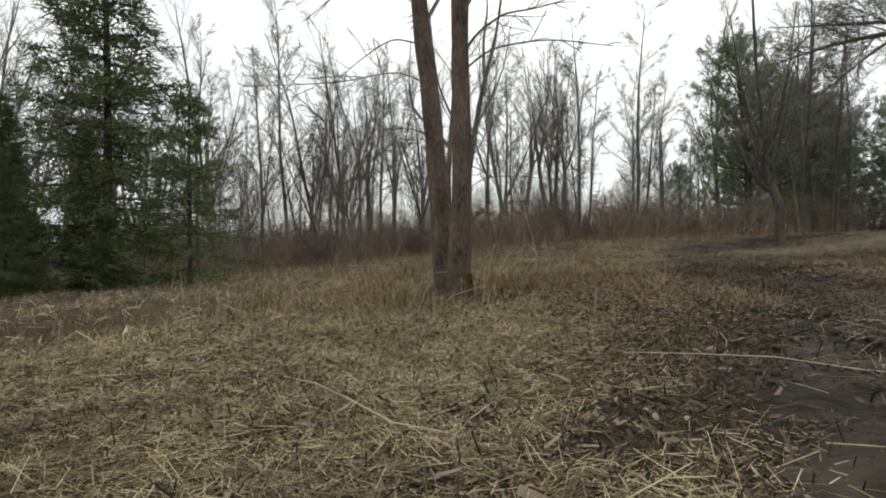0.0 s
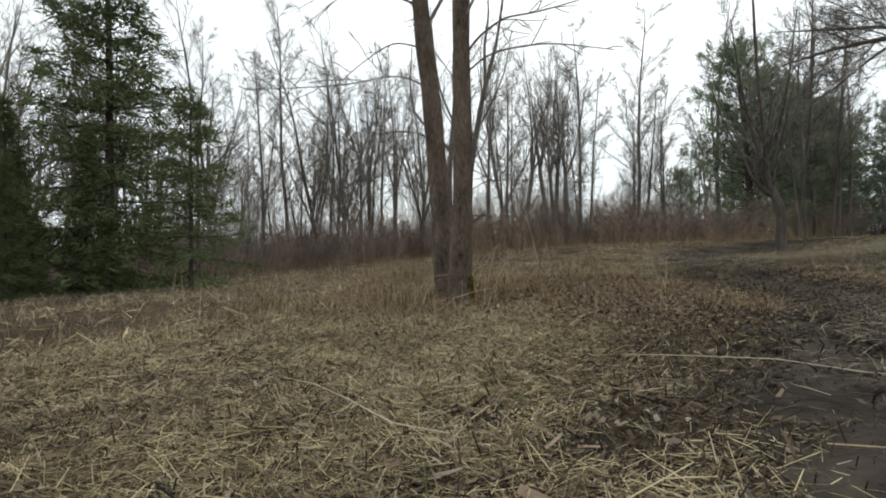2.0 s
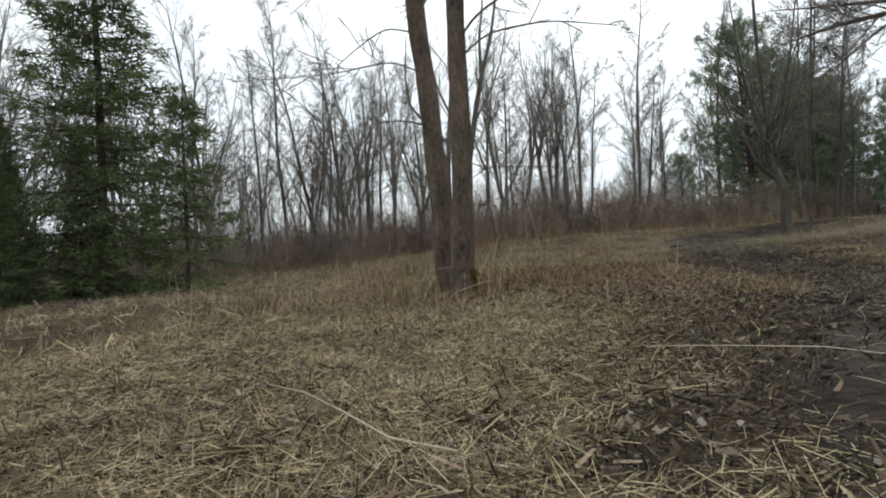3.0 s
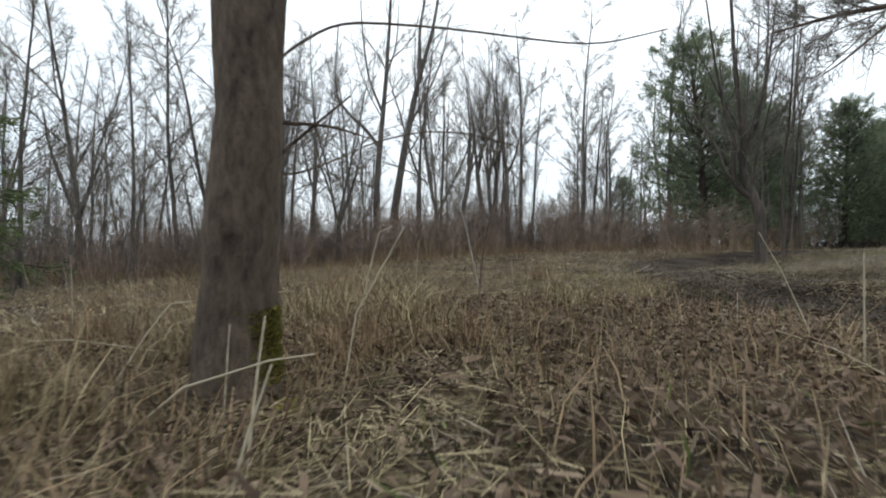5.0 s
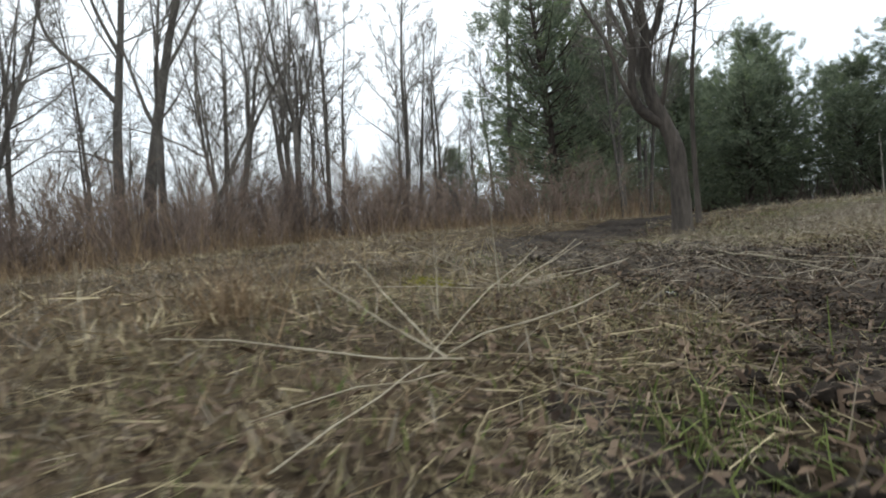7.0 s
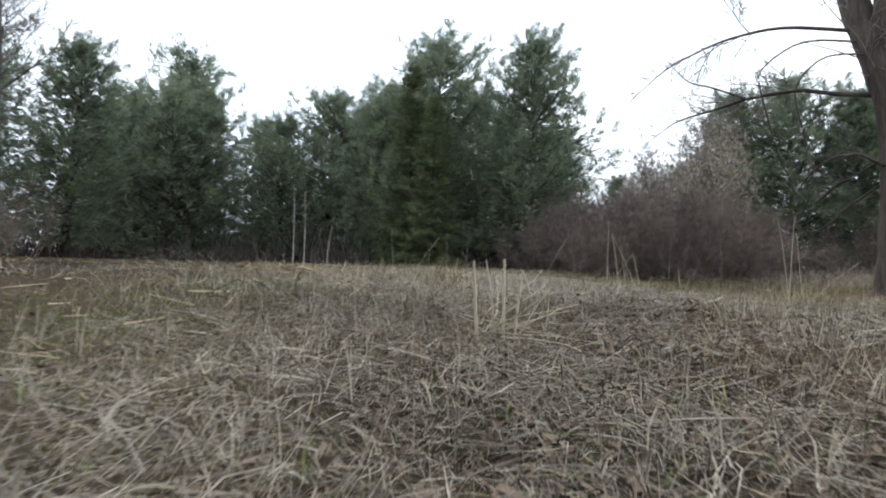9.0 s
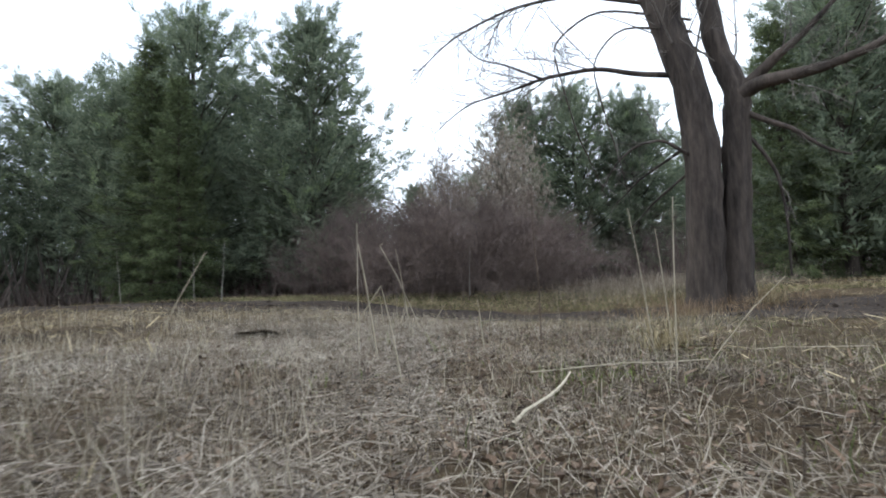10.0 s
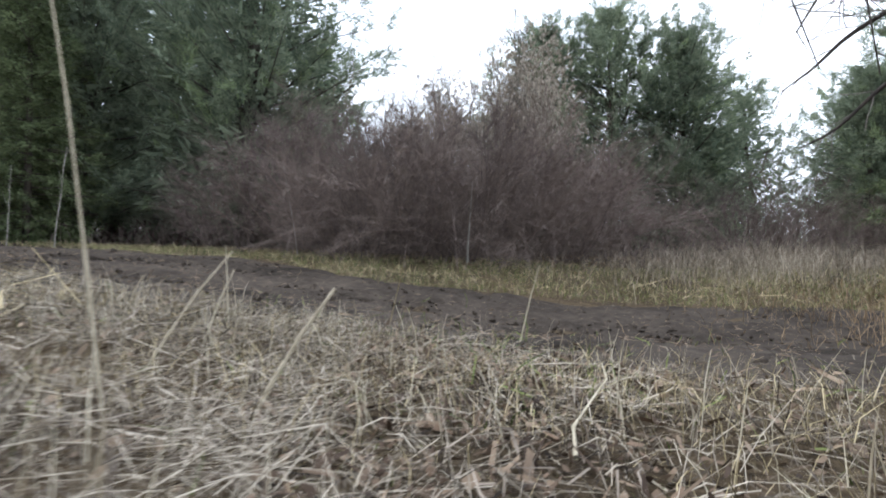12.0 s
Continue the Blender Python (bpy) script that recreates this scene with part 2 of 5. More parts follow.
def sprout(rng, tubes, twigs, pts, radii, level, levels, spread, density, lift, ratio=0.55, lo=0.25, fine=0.0035):
    """Side branches along a limb, and theirs in turn."""
    length = np.linalg.norm(np.diff(pts, axis=0), axis=1).sum()
    count = max(2, int(density * length * (1.0 if level < levels else 1.6) + 1.5))
    for k in range(count):
        t = lo + (1 - lo) * (k + rng.random()) / count
        s = t * (len(pts) - 1)
        i = min(int(s), len(pts) - 2)
        p = pts[i] + (pts[i + 1] - pts[i]) * (s - i)
        r = radii[i] + (radii[i + 1] - radii[i]) * (s - i)
        ax = unit(pts[i + 1] - pts[i])
        side = unit(np.cross(ax, rng.normal(0, 1, 3)))
        a = spread * rng.uniform(0.7, 1.25)
        way = ax * math.cos(a) + side * math.sin(a)
        ln = length * ratio * (1.15 - 0.75 * t) * rng.uniform(0.6, 1.25)
        if ln < 0.14:
            continue
        br = max(min(r * 0.6, 0.0085 * ln + 0.002), fine)
        n = 4 if level < levels else 2
        q = bent(rng, p, way, ln, n, 0.13, lift)
        rr = np.linspace(br, max(br * 0.35, fine * 0.7), n + 1)
        (tubes if br > 0.014 else twigs).add(q, rr, 5 if br > 0.03 else 4 if br > 0.012 else 3)
        if level >= levels - 1:
            twigs.runs.append(q)
        if level < levels:
            sprout(rng, tubes, twigs, q, rr, level + 1, levels, spread, density * 1.5, lift, ratio, 0.15, fine)


def haze(name, runs, rng, per, length, width, mat, lift=0.15):
    """The finest twigs: slender spikes set along the runs of thicker ones."""
    c, w = [], []
    for q in runs:
        t = rng.uniform(0.15, 1.0, per) * (len(q) - 1)
        i = np.minimum(t.astype(int), len(q) - 2)
        c.append(q[i] + (q[i + 1] - q[i]) * (t - i)[:, None])
        w.append(np.tile(unit(q[-1] - q[0]) + (0, 0, lift), (per, 1)))
    c, w = np.concatenate(c), np.concatenate(w)
    d = w + rng.normal(0, 0.75, w.shape)
    d /= np.linalg.norm(d, axis=1)[:, None]
    side = np.cross(d, rng.normal(0, 1, d.shape))
    side *= width / (np.linalg.norm(side, axis=1)[:, None] + 1e-9)
    ln = length * rng.uniform(0.4, 1.3, (len(c), 1))
    v = np.stack([c - side, c + side, c + d * ln], 1)
    return mesh_from(name, v.reshape(-1, 3), np.arange(len(c) * 3).reshape(-1, 3), mat)


def bare_tree(name, seed, label, height, base, form, category="tree", levels=3, density=1.5, twig=None, lean=(0, 0), stems=1, bark=None, group="", fuzz=14):
    """form: 'pole' keeps one leader with short sides; 'fork' divides into ascending limbs."""
    rng = np.random.default_rng(seed)
    root = thing(name, 0, 0, label, category, group, z=0)
    trunk, limbs, twigs = Tubes(), Tubes(), Tubes()
    for s in range(stems):
        off = np.array((0, 0, -0.12)) + (rng.normal(0, base * 0.9, 3) * (1, 1, 0) if stems > 1 else 0)
        way = np.array((lean[0], lean[1], 1.0)) + (rng.normal(0, 0.11, 3) * (1, 1, 0) if stems > 1 else rng.normal(0, 0.025, 3))
        h = height * (rng.uniform(0.75, 1.05) if stems > 1 else 1)
        if form == "pole":
            pts = bent(rng, off, way, h, 10, 0.035, 0.02)
            rad = base * (1 - np.linspace(0, 1, 11)) ** 0.85 + 0.008
            rad[0] *= 1.35
            trunk.add(pts, rad, 8)
            sprout(rng, limbs, twigs, pts, rad, 1, levels, 0.72, density, 0.06, 0.27, 0.25, 0.0065)
        else:
            fork = h * rng.uniform(0.18, 0.45)
            pts = bent(rng, off, way, fork, 5, 0.04, 0.02)
            rad = np.linspace(base * 1.15, base * 0.85, 6)
            rad[0] *= 1.3
            trunk.add(pts, rad, 9)
            k = int(rng.integers(3, 5))
            turn = rng.uniform(0, 6.28)
            for i in range(k):
                a = turn + i * 6.28 / k + rng.normal(0, 0.3)
                tilt = rng.uniform(0.05, 0.4)
                w2 = np.array((math.cos(a) * math.sin(tilt), math.sin(a) * math.sin(tilt), math.cos(tilt)))
                ln = (h - fork) * rng.uniform(0.55, 1.1)
                q = bent(rng, pts[-1] - (0, 0, 0.05), w2, ln, 8, 0.065, 0.05)
                rr = base * rng.uniform(0.4, 0.68) * (1 - np.linspace(0, 1, 9)) ** 0.9 + 0.008
                limbs.add(q, rr, 6)
                sprout(rng, limbs, twigs, q, rr, 1, levels, 0.66, density, 0.04, 0.40, 0.12, 0.0065)
    part("trunk", trunk.joined(limbs).mesh("trunk", bark or M_BARK_FAR), root)
    tagged(part("crown", twigs.mesh("crown", twig or M_TWIG, False), root), kind="stuff")
    tagged(part("twig_haze", haze("twig_haze", twigs.runs, rng, fuzz, 0.45, 0.0045, twig or M_TWIG), root), kind="stuff")
    return root


def shrub(name, seed, label, height, spread, stems, mat, density=2.6, splay=0.5, fuzz=10, thick=(0.009, 0.018), fine=0.0045, dome=False):
    """Many stems from one root; dome: they fan out to a rounded outline instead of standing upright."""
    rng = np.random.default_rng(seed)
    root = thing(name, 0, 0, label, "shrub", z=0)
    limbs, twigs = Tubes(), Tubes()
    for s in range(stems):
        a = rng.uniform(0, 6.28)
        r = spread * 0.35 * math.sqrt(rng.random())
        out = math.tan(1.0 * math.sqrt(rng.random())) if dome else rng.uniform(0.05, splay)
        pts = bent(rng, (r * math.cos(a), r * math.sin(a), -0.08), (math.cos(a) * out, math.sin(a) * out, 1), height * (rng.uniform(0.8, 1.0) if dome else rng.uniform(0.55, 1.05)), 6, 0.16 if dome else 0.10, 0.0 if dome else 0.02)
        rad = np.linspace(rng.uniform(*thick), 0.003, 7)
        limbs.add(pts, rad, 4)
        twigs.runs.append(pts)
        sprout(rng, limbs, twigs, pts, rad, 2, 2, 0.7, density, 0.04, 0.42, 0.2, fine)
    tagged(part("crown", limbs.joined(twigs).mesh("crown", mat, False), root), kind="stuff")
    tagged(part("twig_haze", haze("twig_haze", limbs.runs, rng, fuzz, 0.17 * height, fine * 0.55, mat), root), kind="stuff")
    return root


def needle_mesh(name, centres, ways, length, width, blades, rng, mat, fan=0.8):
    """Bursts of slender needles round each shoot."""
    n = len(centres)
    c = np.repeat(centres, blades, 0)
    d = np.repeat(ways, blades, 0) + rng.normal(0, fan, (n * blades, 3))
    d /= np.linalg.norm(d, axis=1)[:, None] + 1e-9
    side = np.cross(d, rng.normal(0, 1, d.shape))
    side /= np.linalg.norm(side, axis=1)[:, None] + 1e-9
    ln = length * rng.uniform(0.6, 1.2, (n * blades, 1))
    c = c + rng.normal(0, length * 0.25, c.shape)
    v = np.stack([c - side * width, c + side * width, c + d * ln], 1)
    return mesh_from(name, v.reshape(-1, 3), np.arange(n * blades * 3).reshape(-1, 3), mat)


def conifer(name, seed, label, height, reach, skirt, tufts, needle_mat, tip_mat=None, blades=9, needle=(0.17, 0.011), bursts=5, inner=700):
    """A pine: a trunk with rounded, upswept tiers of boughs that carry tufts of needles."""
    rng = np.random.default_rng(seed)
    root = thing(name, 0, 0, label, "tree", z=0)
    trunk, boughs = Tubes(), Tubes()
    base = 0.017 * height + 0.03
    pts = bent(rng, (0, 0, -0.15), (0, 0, 1), height + 0.1, 12, 0.02, 0.05)
    trunk.add(pts, base * (1 - np.linspace(0, 1, 13)) ** 0.8 + 0.01, 8)
    cen, way, tipc, tipw = [], [], [], []
    z, tiers = skirt, []
    while z < height - 0.25:
        tiers.append(z)
        z += 0.4 * rng.uniform(0.75, 1.3)
    for z in tiers:
        u = (z - skirt) / (height - skirt)
        r = reach * (1 - u ** 2.8) ** 0.72 * (0.72 + 0.28 * min(1, u * 3)) * (1 + 0.12 * math.sin(z * 2.3 + seed)) + 0.3
        k = int(rng.integers(5, 8))
        turn = rng.uniform(0, 6.28)
        for i in range(k):
            a = turn + 6.28 * i / k + rng.normal(0, 0.25)
            ln = max(0.25, r * rng.uniform(0.62, 1.15))
            p0 = np.array([np.interp(z, pts[:, 2], pts[:, 0]), np.interp(z, pts[:, 2], pts[:, 1]), z])
            up = 0.02 + 0.75 * u
            q = bent(rng, p0, (math.cos(a), math.sin(a), up), ln, 5, 0.07, 0.06)
            boughs.add(q[[0, 2, 5]], np.linspace(0.012 + 0.009 * ln, 0.005, 3), 3)
            ax = unit(q[-1] - q[0])
            across = unit(np.cross(ax, (0, 0, 1)))
            m = int(2 + ln * tufts)
            t = np.append(rng.uniform(0.06, 1.0, m) ** 0.75, 1.0) * 4.999
            j = t.astype(int)
            on = q[j] + (q[j + 1] - q[j]) * (t - j)[:, None]
            lean = rng.normal(0, 0.9, (m + 1, 1))
            shoot = ax * 0.7 + across * lean + np.array((0, 0, 1.0)) * rng.normal(0.35, 0.75, (m + 1, 1))
            size = rng.uniform(0.35, 0.8, (m + 1, 1)) * (0.6 + 0.4 * (1 - u))
            shoot /= np.linalg.norm(shoot, axis=1)[:, None]
            steps = np.linspace(0.2, 1.0, bursts)
            at = (on[:, None] + shoot[:, None] * (size[:, None] * steps[None, :, None])).reshape(-1, 3)
            w = np.repeat(shoot, bursts, 0)
            young = np.repeat(rng.random(m + 1) < (0.12 if tip_mat else 0), bursts)
            cen.append(at[~young])
            way.append(w[~young])
            tipc.append(at[young])
            tipw.append(w[young])
    top = pts[-1]
    cen.append(top + rng.normal(0, 0.12, (14, 3)))
    way.append(np.tile((0, 0, 1.0), (14, 1)))
    part("trunk", trunk.joined(boughs).mesh("trunk", M_BARK_OLD), root)
    tagged(part("crown", needle_mesh("crown", np.concatenate(cen), np.concatenate(way), needle[0], needle[1], blades, rng, needle_mat, 0.55), root), kind="stuff")
    # coarse blades added unseen inside the crown to block sky holes and darken it
    n = int(inner)
    a, z = rng.uniform(0, 6.28, n), skirt + (height - skirt) * rng.random(n) ** 1.15
    u = (z - skirt) / (height - skirt)
    r = reach * (1 - u ** 2.8) ** 0.72 * rng.uniform(0.12, 0.7, n)
    c = np.stack([np.interp(z, pts[:, 2], pts[:, 0]) + r * np.cos(a), np.interp(z, pts[:, 2], pts[:, 1]) + r * np.sin(a), z], -1)
    w = np.stack([np.cos(a), np.sin(a), np.full(n, 0.2)], -1)
    tagged(part("inner_bough", needle_mesh("inner_bough", c, w, 0.12 * reach, 0.018 * reach, 3, rng, needle_mat, 0.6), root), kind="stuff")
    if tip_mat and sum(map(len, tipc)):
        tagged(part("young_growth", needle_mesh("young_growth", np.concatenate(tipc), np.concatenate(tipw), needle[0], needle[1], blades, rng, tip_mat, 0.55), root), kind="stuff")
    return root


def spruce(name, seed, label, height, reach, skirt, whorl, gap=0.27):
    """Tiers of drooping boughs, each a flat fan of side shoots set with needles."""
    rng = np.random.default_rng(seed)
    root = thing(name, 0, 0, label, "tree", z=0)
    trunk, boughs = Tubes(), Tubes()
    pts = bent(rng, (0, 0, -0.15), (0, 0, 1), height + 0.15, 12, 0.015, 0.05)
    trunk.add(pts, (0.009 * height + 0.012) * (1 - np.linspace(0, 1, 13)) ** 0.8 + 0.006, 9)
    cen, way = [], []
    z = skirt
    while z < height - 0.12:
        u = (z - skirt) / (height - skirt)
        r = reach * (1 - u) ** 0.8 * (0.8 + 0.2 * min(1, 5 * u)) + 0.1
        turn = rng.uniform(0, 6.28)
        for i in range(whorl):
            a = turn + 6.28 * i / whorl + rng.normal(0, 0.3)
            ln = r * rng.uniform(0.55, 1.2)
            zz = z + rng.uniform(-0.1, 0.1)
            p0 = np.array([np.interp(zz, pts[:, 2], pts[:, 0]), np.interp(zz, pts[:, 2], pts[:, 1]), zz])
            q = bent(rng, p0, (math.cos(a), math.sin(a), -0.12 + 0.75 * u ** 1.5), ln, 5, 0.06, -0.02 + 0.05 * u)
            q[-2:, 2] += np.array((0.02, 0.06)) * ln
            boughs.add(q[[0, 2, 4, 5]], np.linspace(0.008 + 0.008 * ln, 0.004, 4), 3)
            m = int(5 + 8 * ln)
            t = rng.uniform(0.04, 1.0, m)
            s = t * 4.999
            j = s.astype(int)
            on = q[j] + (q[j + 1] - q[j]) * (s - j)[:, None]
            ax = unit(q[-1] - q[0])
            across = unit(np.cross(ax, (0, 0, 1)))
            side = np.where(np.arange(m) % 2, 1.0, -1.0)[:, None] * rng.uniform(0.5, 1.2, (m, 1))
            shoot = ax * 0.8 + across * side + np.array((0, 0, -0.45)) * rng.uniform(-0.6, 1.7, (m, 1))
            shoot /= np.linalg.norm(shoot, axis=1)[:, None]
            size = (0.12 + 0.34 * ln * (1.05 - t) + 0.1 * rng.random(m))[:, None]
            steps = np.linspace(0.1, 1.0, 6)
            cen.append((on[:, None] + shoot[:, None] * (size[:, None] * steps[None, :, None])).reshape(-1, 3))
            way.append(np.repeat(shoot, 6, 0))
        z += gap * rng.uniform(0.75, 1.25)
    cen.append(pts[-1] + rng.normal(0, 0.06, (12, 3)))
    way.append(np.tile((0, 0, 1.0), (12, 1)))
    part("trunk", trunk.joined(boughs).mesh("trunk", M_BARK_OLD), root)
    tagged(part("crown", needle_mesh("crown", np.concatenate(cen), np.concatenate(way), 0.13, 0.012, 3, rng, M_SPRUCE, 0.5), root), kind="stuff")
    return root


def plant(master, x, y, turn=0.0, size=1.0, tilt=(0, 0), first=False, sink=0.0):
    """Stands a tree (the master itself or a copy) on the land."""
    m = pose(x, y, float(land(x, y)) - sink, tilt[0], tilt[1], turn)
    if first:
        master.matrix_basis = m @ Matrix.Scale(size, 4)
        return master
    keep = master.scale.copy()
    master.scale = (size, size, size)
    made = copy_thing(master, m)
    master.scale = keep
    return made


# ---- ground ----
def axis(lo, hi, step, far, grow_by=1.25):
    mid = list(np.arange(lo, hi, step))
    a, b, s = [lo], [mid[-1]], step
    while b[-1] < far:
        s *= grow_by
        a.append(a[-1] - s)
        b.append(b[-1] + s)
    return np.array(a[:0:-1] + mid + b[1:])


GX, GY = axis(-8, 22, 0.17, 700), axis(-2, 20, 0.17, 700)
gx, gy = np.meshgrid(GX, GY)
gv = np.stack([gx, gy, land(gx, gy)], -1).reshape(-1, 3)
gi = (np.arange(len(GY) - 1)[:, None] * len(GX) + np.arange(len(GX) - 1)[None]).ravel()
ground = new("ground", mesh_from("ground", gv, np.stack([gi, gi + 1, gi + 1 + len(GX), gi + len(GX)], -1), M_GROUND, True))
tagged(ground, "brown field of matted dead grass over soil", "ground", kind="structure")


def ribbon(name, line, half, seed, lift, mat, label, rag=0.28, category="track"):
    """A worn strip that follows the land along a line, with ragged edges and ruts."""
    rng = np.random.default_rng(seed)
    p = np.array(line, float)
    seg = np.r_[0, np.cumsum(np.linalg.norm(np.diff(p, axis=0), axis=1))]
    s = np.arange(0, seg[-1], 0.16)
    cx, cy = np.interp(s, seg, p[:, 0]), np.interp(s, seg, p[:, 1])
    k = np.ones(9) / 9
    cx, cy = np.convolve(np.pad(cx, 4, "edge"), k, "valid"), np.convolve(np.pad(cy, 4, "edge"), k, "valid")
    tx, ty = np.gradient(cx), np.gradient(cy)
    t = np.hypot(tx, ty)
    nx, ny = -ty / t, tx / t
    rows, across = [], np.linspace(-1, 1, 17)
    wob = np.convolve(rng.normal(0, 1, len(s) + 8), np.ones(9) / 9, "valid")[: len(s)] * rag * 2
    wob2 = np.convolve(rng.normal(0, 1, len(s) + 8), np.ones(9) / 9, "valid")[: len(s)] * rag * 2
    left, right = half + wob + rng.normal(0, 0.05, len(s)), half + wob2 + rng.normal(0, 0.05, len(s))
    off = np.where(across[None] < 0, across[None] * left[:, None], across[None] * right[:, None])
    x, y = cx[:, None] + nx[:, None] * off, cy[:, None] + ny[:, None] * off
    rut = 0.02 * np.cos(off * 7) * (1 - np.abs(across[None]) ** 4) + rng.normal(0, 0.008, off.shape) + 0.02 * np.sin(x * 5.1 + 2 * np.sin(y * 3.3)) * np.sin(y * 4.7 + 2 * np.sin(x * 2.9))
    edge = np.where(np.abs(across[None]) > 0.95, -0.03, 0.0)
    z = land(x, y) + lift + rut * 0.8 * (1 - np.abs(across[None]) ** 6) + edge
    n, w = len(s), len(across)
    i = (np.arange(n - 1)[:, None] * w + np.arange(w - 1)[None]).ravel()
    ob = new(name, mesh_from(name, np.stack([x, y, z], -1).reshape(-1, 3), np.stack([i, i + 1, i + 1 + w, i + w], -1), mat, True))
    return tagged(ob, label, category, kind="structure")


ribbon("mud_track", TRACK_LOOP, 0.7, 3, 0.025, M_MUD, "dark wet mud track winding through the field")
ribbon("bare_soil", SOIL, 0.55, 6, 0.012, M_MUD, "bare patch of damp dark soil in the grass", rag=0.4, category="soil")
ribbon("wet_mud_patch", WET, 0.62, 8, 0.014, M_MUD, "soft wet mud patch beside the track", rag=0.4, category="soil")
ribbon("mud_track_spur", TRACK_SPUR, 0.45, 4, 0.027, M_MUD, "short wet spur of churned dark mud")
ribbon("mud_track_east", TRACK_EAST, 1.72, 5, 0.025, M_MUD, "broad dark mud track in front of brush", rag=0.2)


def puddle(x, y, rx, ry, turn, seed):
    rng = np.random.default_rng(seed)
    a = np.linspace(0, 2 * math.pi, 40, endpoint=False)
    r = 1 + 0.22 * np.sin(2 * a + rng.uniform(0, 6)) + 0.14 * np.sin(5 * a + rng.uniform(0, 6))
    px_, py_ = rx * r * np.cos(a), ry * r * np.sin(a)
    c, s = math.cos(radians(turn)), math.sin(radians(turn))
    X, Y = x + px_ * c - py_ * s, y + px_ * s + py_ * c
    z = float(land(x, y)) + 0.012
    v = np.concatenate([[(x, y, z)], np.stack([X, Y, np.full(40, z)], -1), np.stack([X, Y, np.full(40, z - 0.05)], -1)])
    f = [(0, 1 + i, 1 + (i + 1) % 40) for i in range(40)]
    f += [(1 + i, 41 + i, 41 + (i + 1) % 40) for i in range(40)] + [(1 + i, 41 + (i + 1) % 40, 1 + (i + 1) % 40) for i in range(40)]
    ob = new("puddle", mesh_from("puddle", v, np.array(f), M_WATER))
    tagged(ob, "shallow puddle of grey rainwater in the mud", "puddle", "puddles in the track", "structure")


puddle(6.25, 10.75, 0.55, 0.14, -40, 1)
puddle(5.15, 10.95, 0.3, 0.16, 20, 2)
puddle(7.0, 10.2, 0.4, 0.12, -20, 3)


# ---- dead grass, straw and litter ----
def off_track(x, y):
    return np.minimum(dist_to(x, y, SOIL) - 0.5 - 0.35 * np.sin(3 * x + 2 * y) * np.sin(2.3 * y), off_mud(x, y))


def off_mud(x, y):
    return np.minimum(np.minimum(dist_to(x, y, TRACK_LOOP) - 0.68, np.minimum(dist_to(x, y, TRACK_SPUR) - 0.35, dist_to(x, y, WET) - 0.5)), dist_to(x, y, TRACK_EAST) - 1.66)


def near_patch(x, y, rng):
    """A soft-edged patch of thick thatch round the start."""
    return rng.random(len(x)) < np.clip(3.2 - 2.2 * np.hypot((x - 0.1) / 2.9, (y - 1.9) / 1.6) + 0.3 * np.sin(2.3 * x + 1.1 * y), 0, 1)


def shade_side(x, y):
    """True on the mossier ground south of the way along the rise, also darkened to stand for tree shade."""
    return (x > 10.4) & (y < 11.25 - 0.12 * (x - 10.5))


def thin_side(x, y):
    """1 to 0.25: the straw thins out over the damp soil beside the start."""
    return np.where(y < 4.3, 1 - 0.84 * np.clip((x - 0.14 - 0.11 * y) / 0.6, 0, 1), 1.0)


def straws(name, x, y, rng, length, width, rise, lift, mat, label, bend=0.15, comb=None, z_extra=0.0, straight=False):
    """Lying blades: two bent quads each. rise: spread of the slope; comb: a common direction with its spread."""
    n = len(x)
    a = rng.uniform(0, 2 * math.pi, n) if comb is None else rng.normal(comb[0], comb[1], n) + math.pi * rng.integers(0, 2, n)
    ln = length * np.minimum(rng.lognormal(0, 0.45, n), 2.6)
    wd = width * rng.uniform(0.6, 1.5, n)
    el = np.abs(rng.normal(0, rise, n))
    d = np.stack([np.cos(a) * np.cos(el), np.sin(a) * np.cos(el), np.sin(el)], -1)
    side = np.stack([-np.sin(a), np.cos(a), rng.normal(0, 0.5, n)], -1) * wd[:, None] / 2
    z = land(x, y) + np.abs(rng.normal(0, lift, n)) + 0.004 + z_extra
    p0 = np.stack([x, y, z], -1)
    p1 = p0 + d * ln[:, None] * 0.5 + np.stack([rng.normal(0, bend, n), rng.normal(0, bend, n), np.abs(rng.normal(0, bend * 0.4, n))], -1) * ln[:, None] * 0.5
    p2 = p0 + d * ln[:, None] + np.stack([rng.normal(0, bend, n), rng.normal(0, bend, n), rng.normal(0, bend * 0.5, n) - 0.1 * rise], -1) * ln[:, None]
    for p in (p1, p2):
        p[:, 2] = np.maximum(p[:, 2], land(p[:, 0], p[:, 1]) + 0.003)
    if straight:
        v = np.stack([p0 - side, p0 + side, p2 + side * 0.7, p2 - side * 0.7], 1).reshape(-1, 3)
        f = np.arange(n * 4).reshape(-1, 4)
    else:
        v = np.stack([p0 - side, p0 + side, p1 - side, p1 + side, p2 - side * 0.4, p2 + side * 0.4], 1).reshape(-1, 3)
        b = np.arange(n)[:, None] * 6
        f = np.concatenate([b + np.array([[0, 1, 3, 2]]), b + np.array([[2, 3, 5, 4]])])
    ob = new(name, mesh_from(name, v, f, mat))
    return tagged(ob, label, "dead grass", kind="stuff")


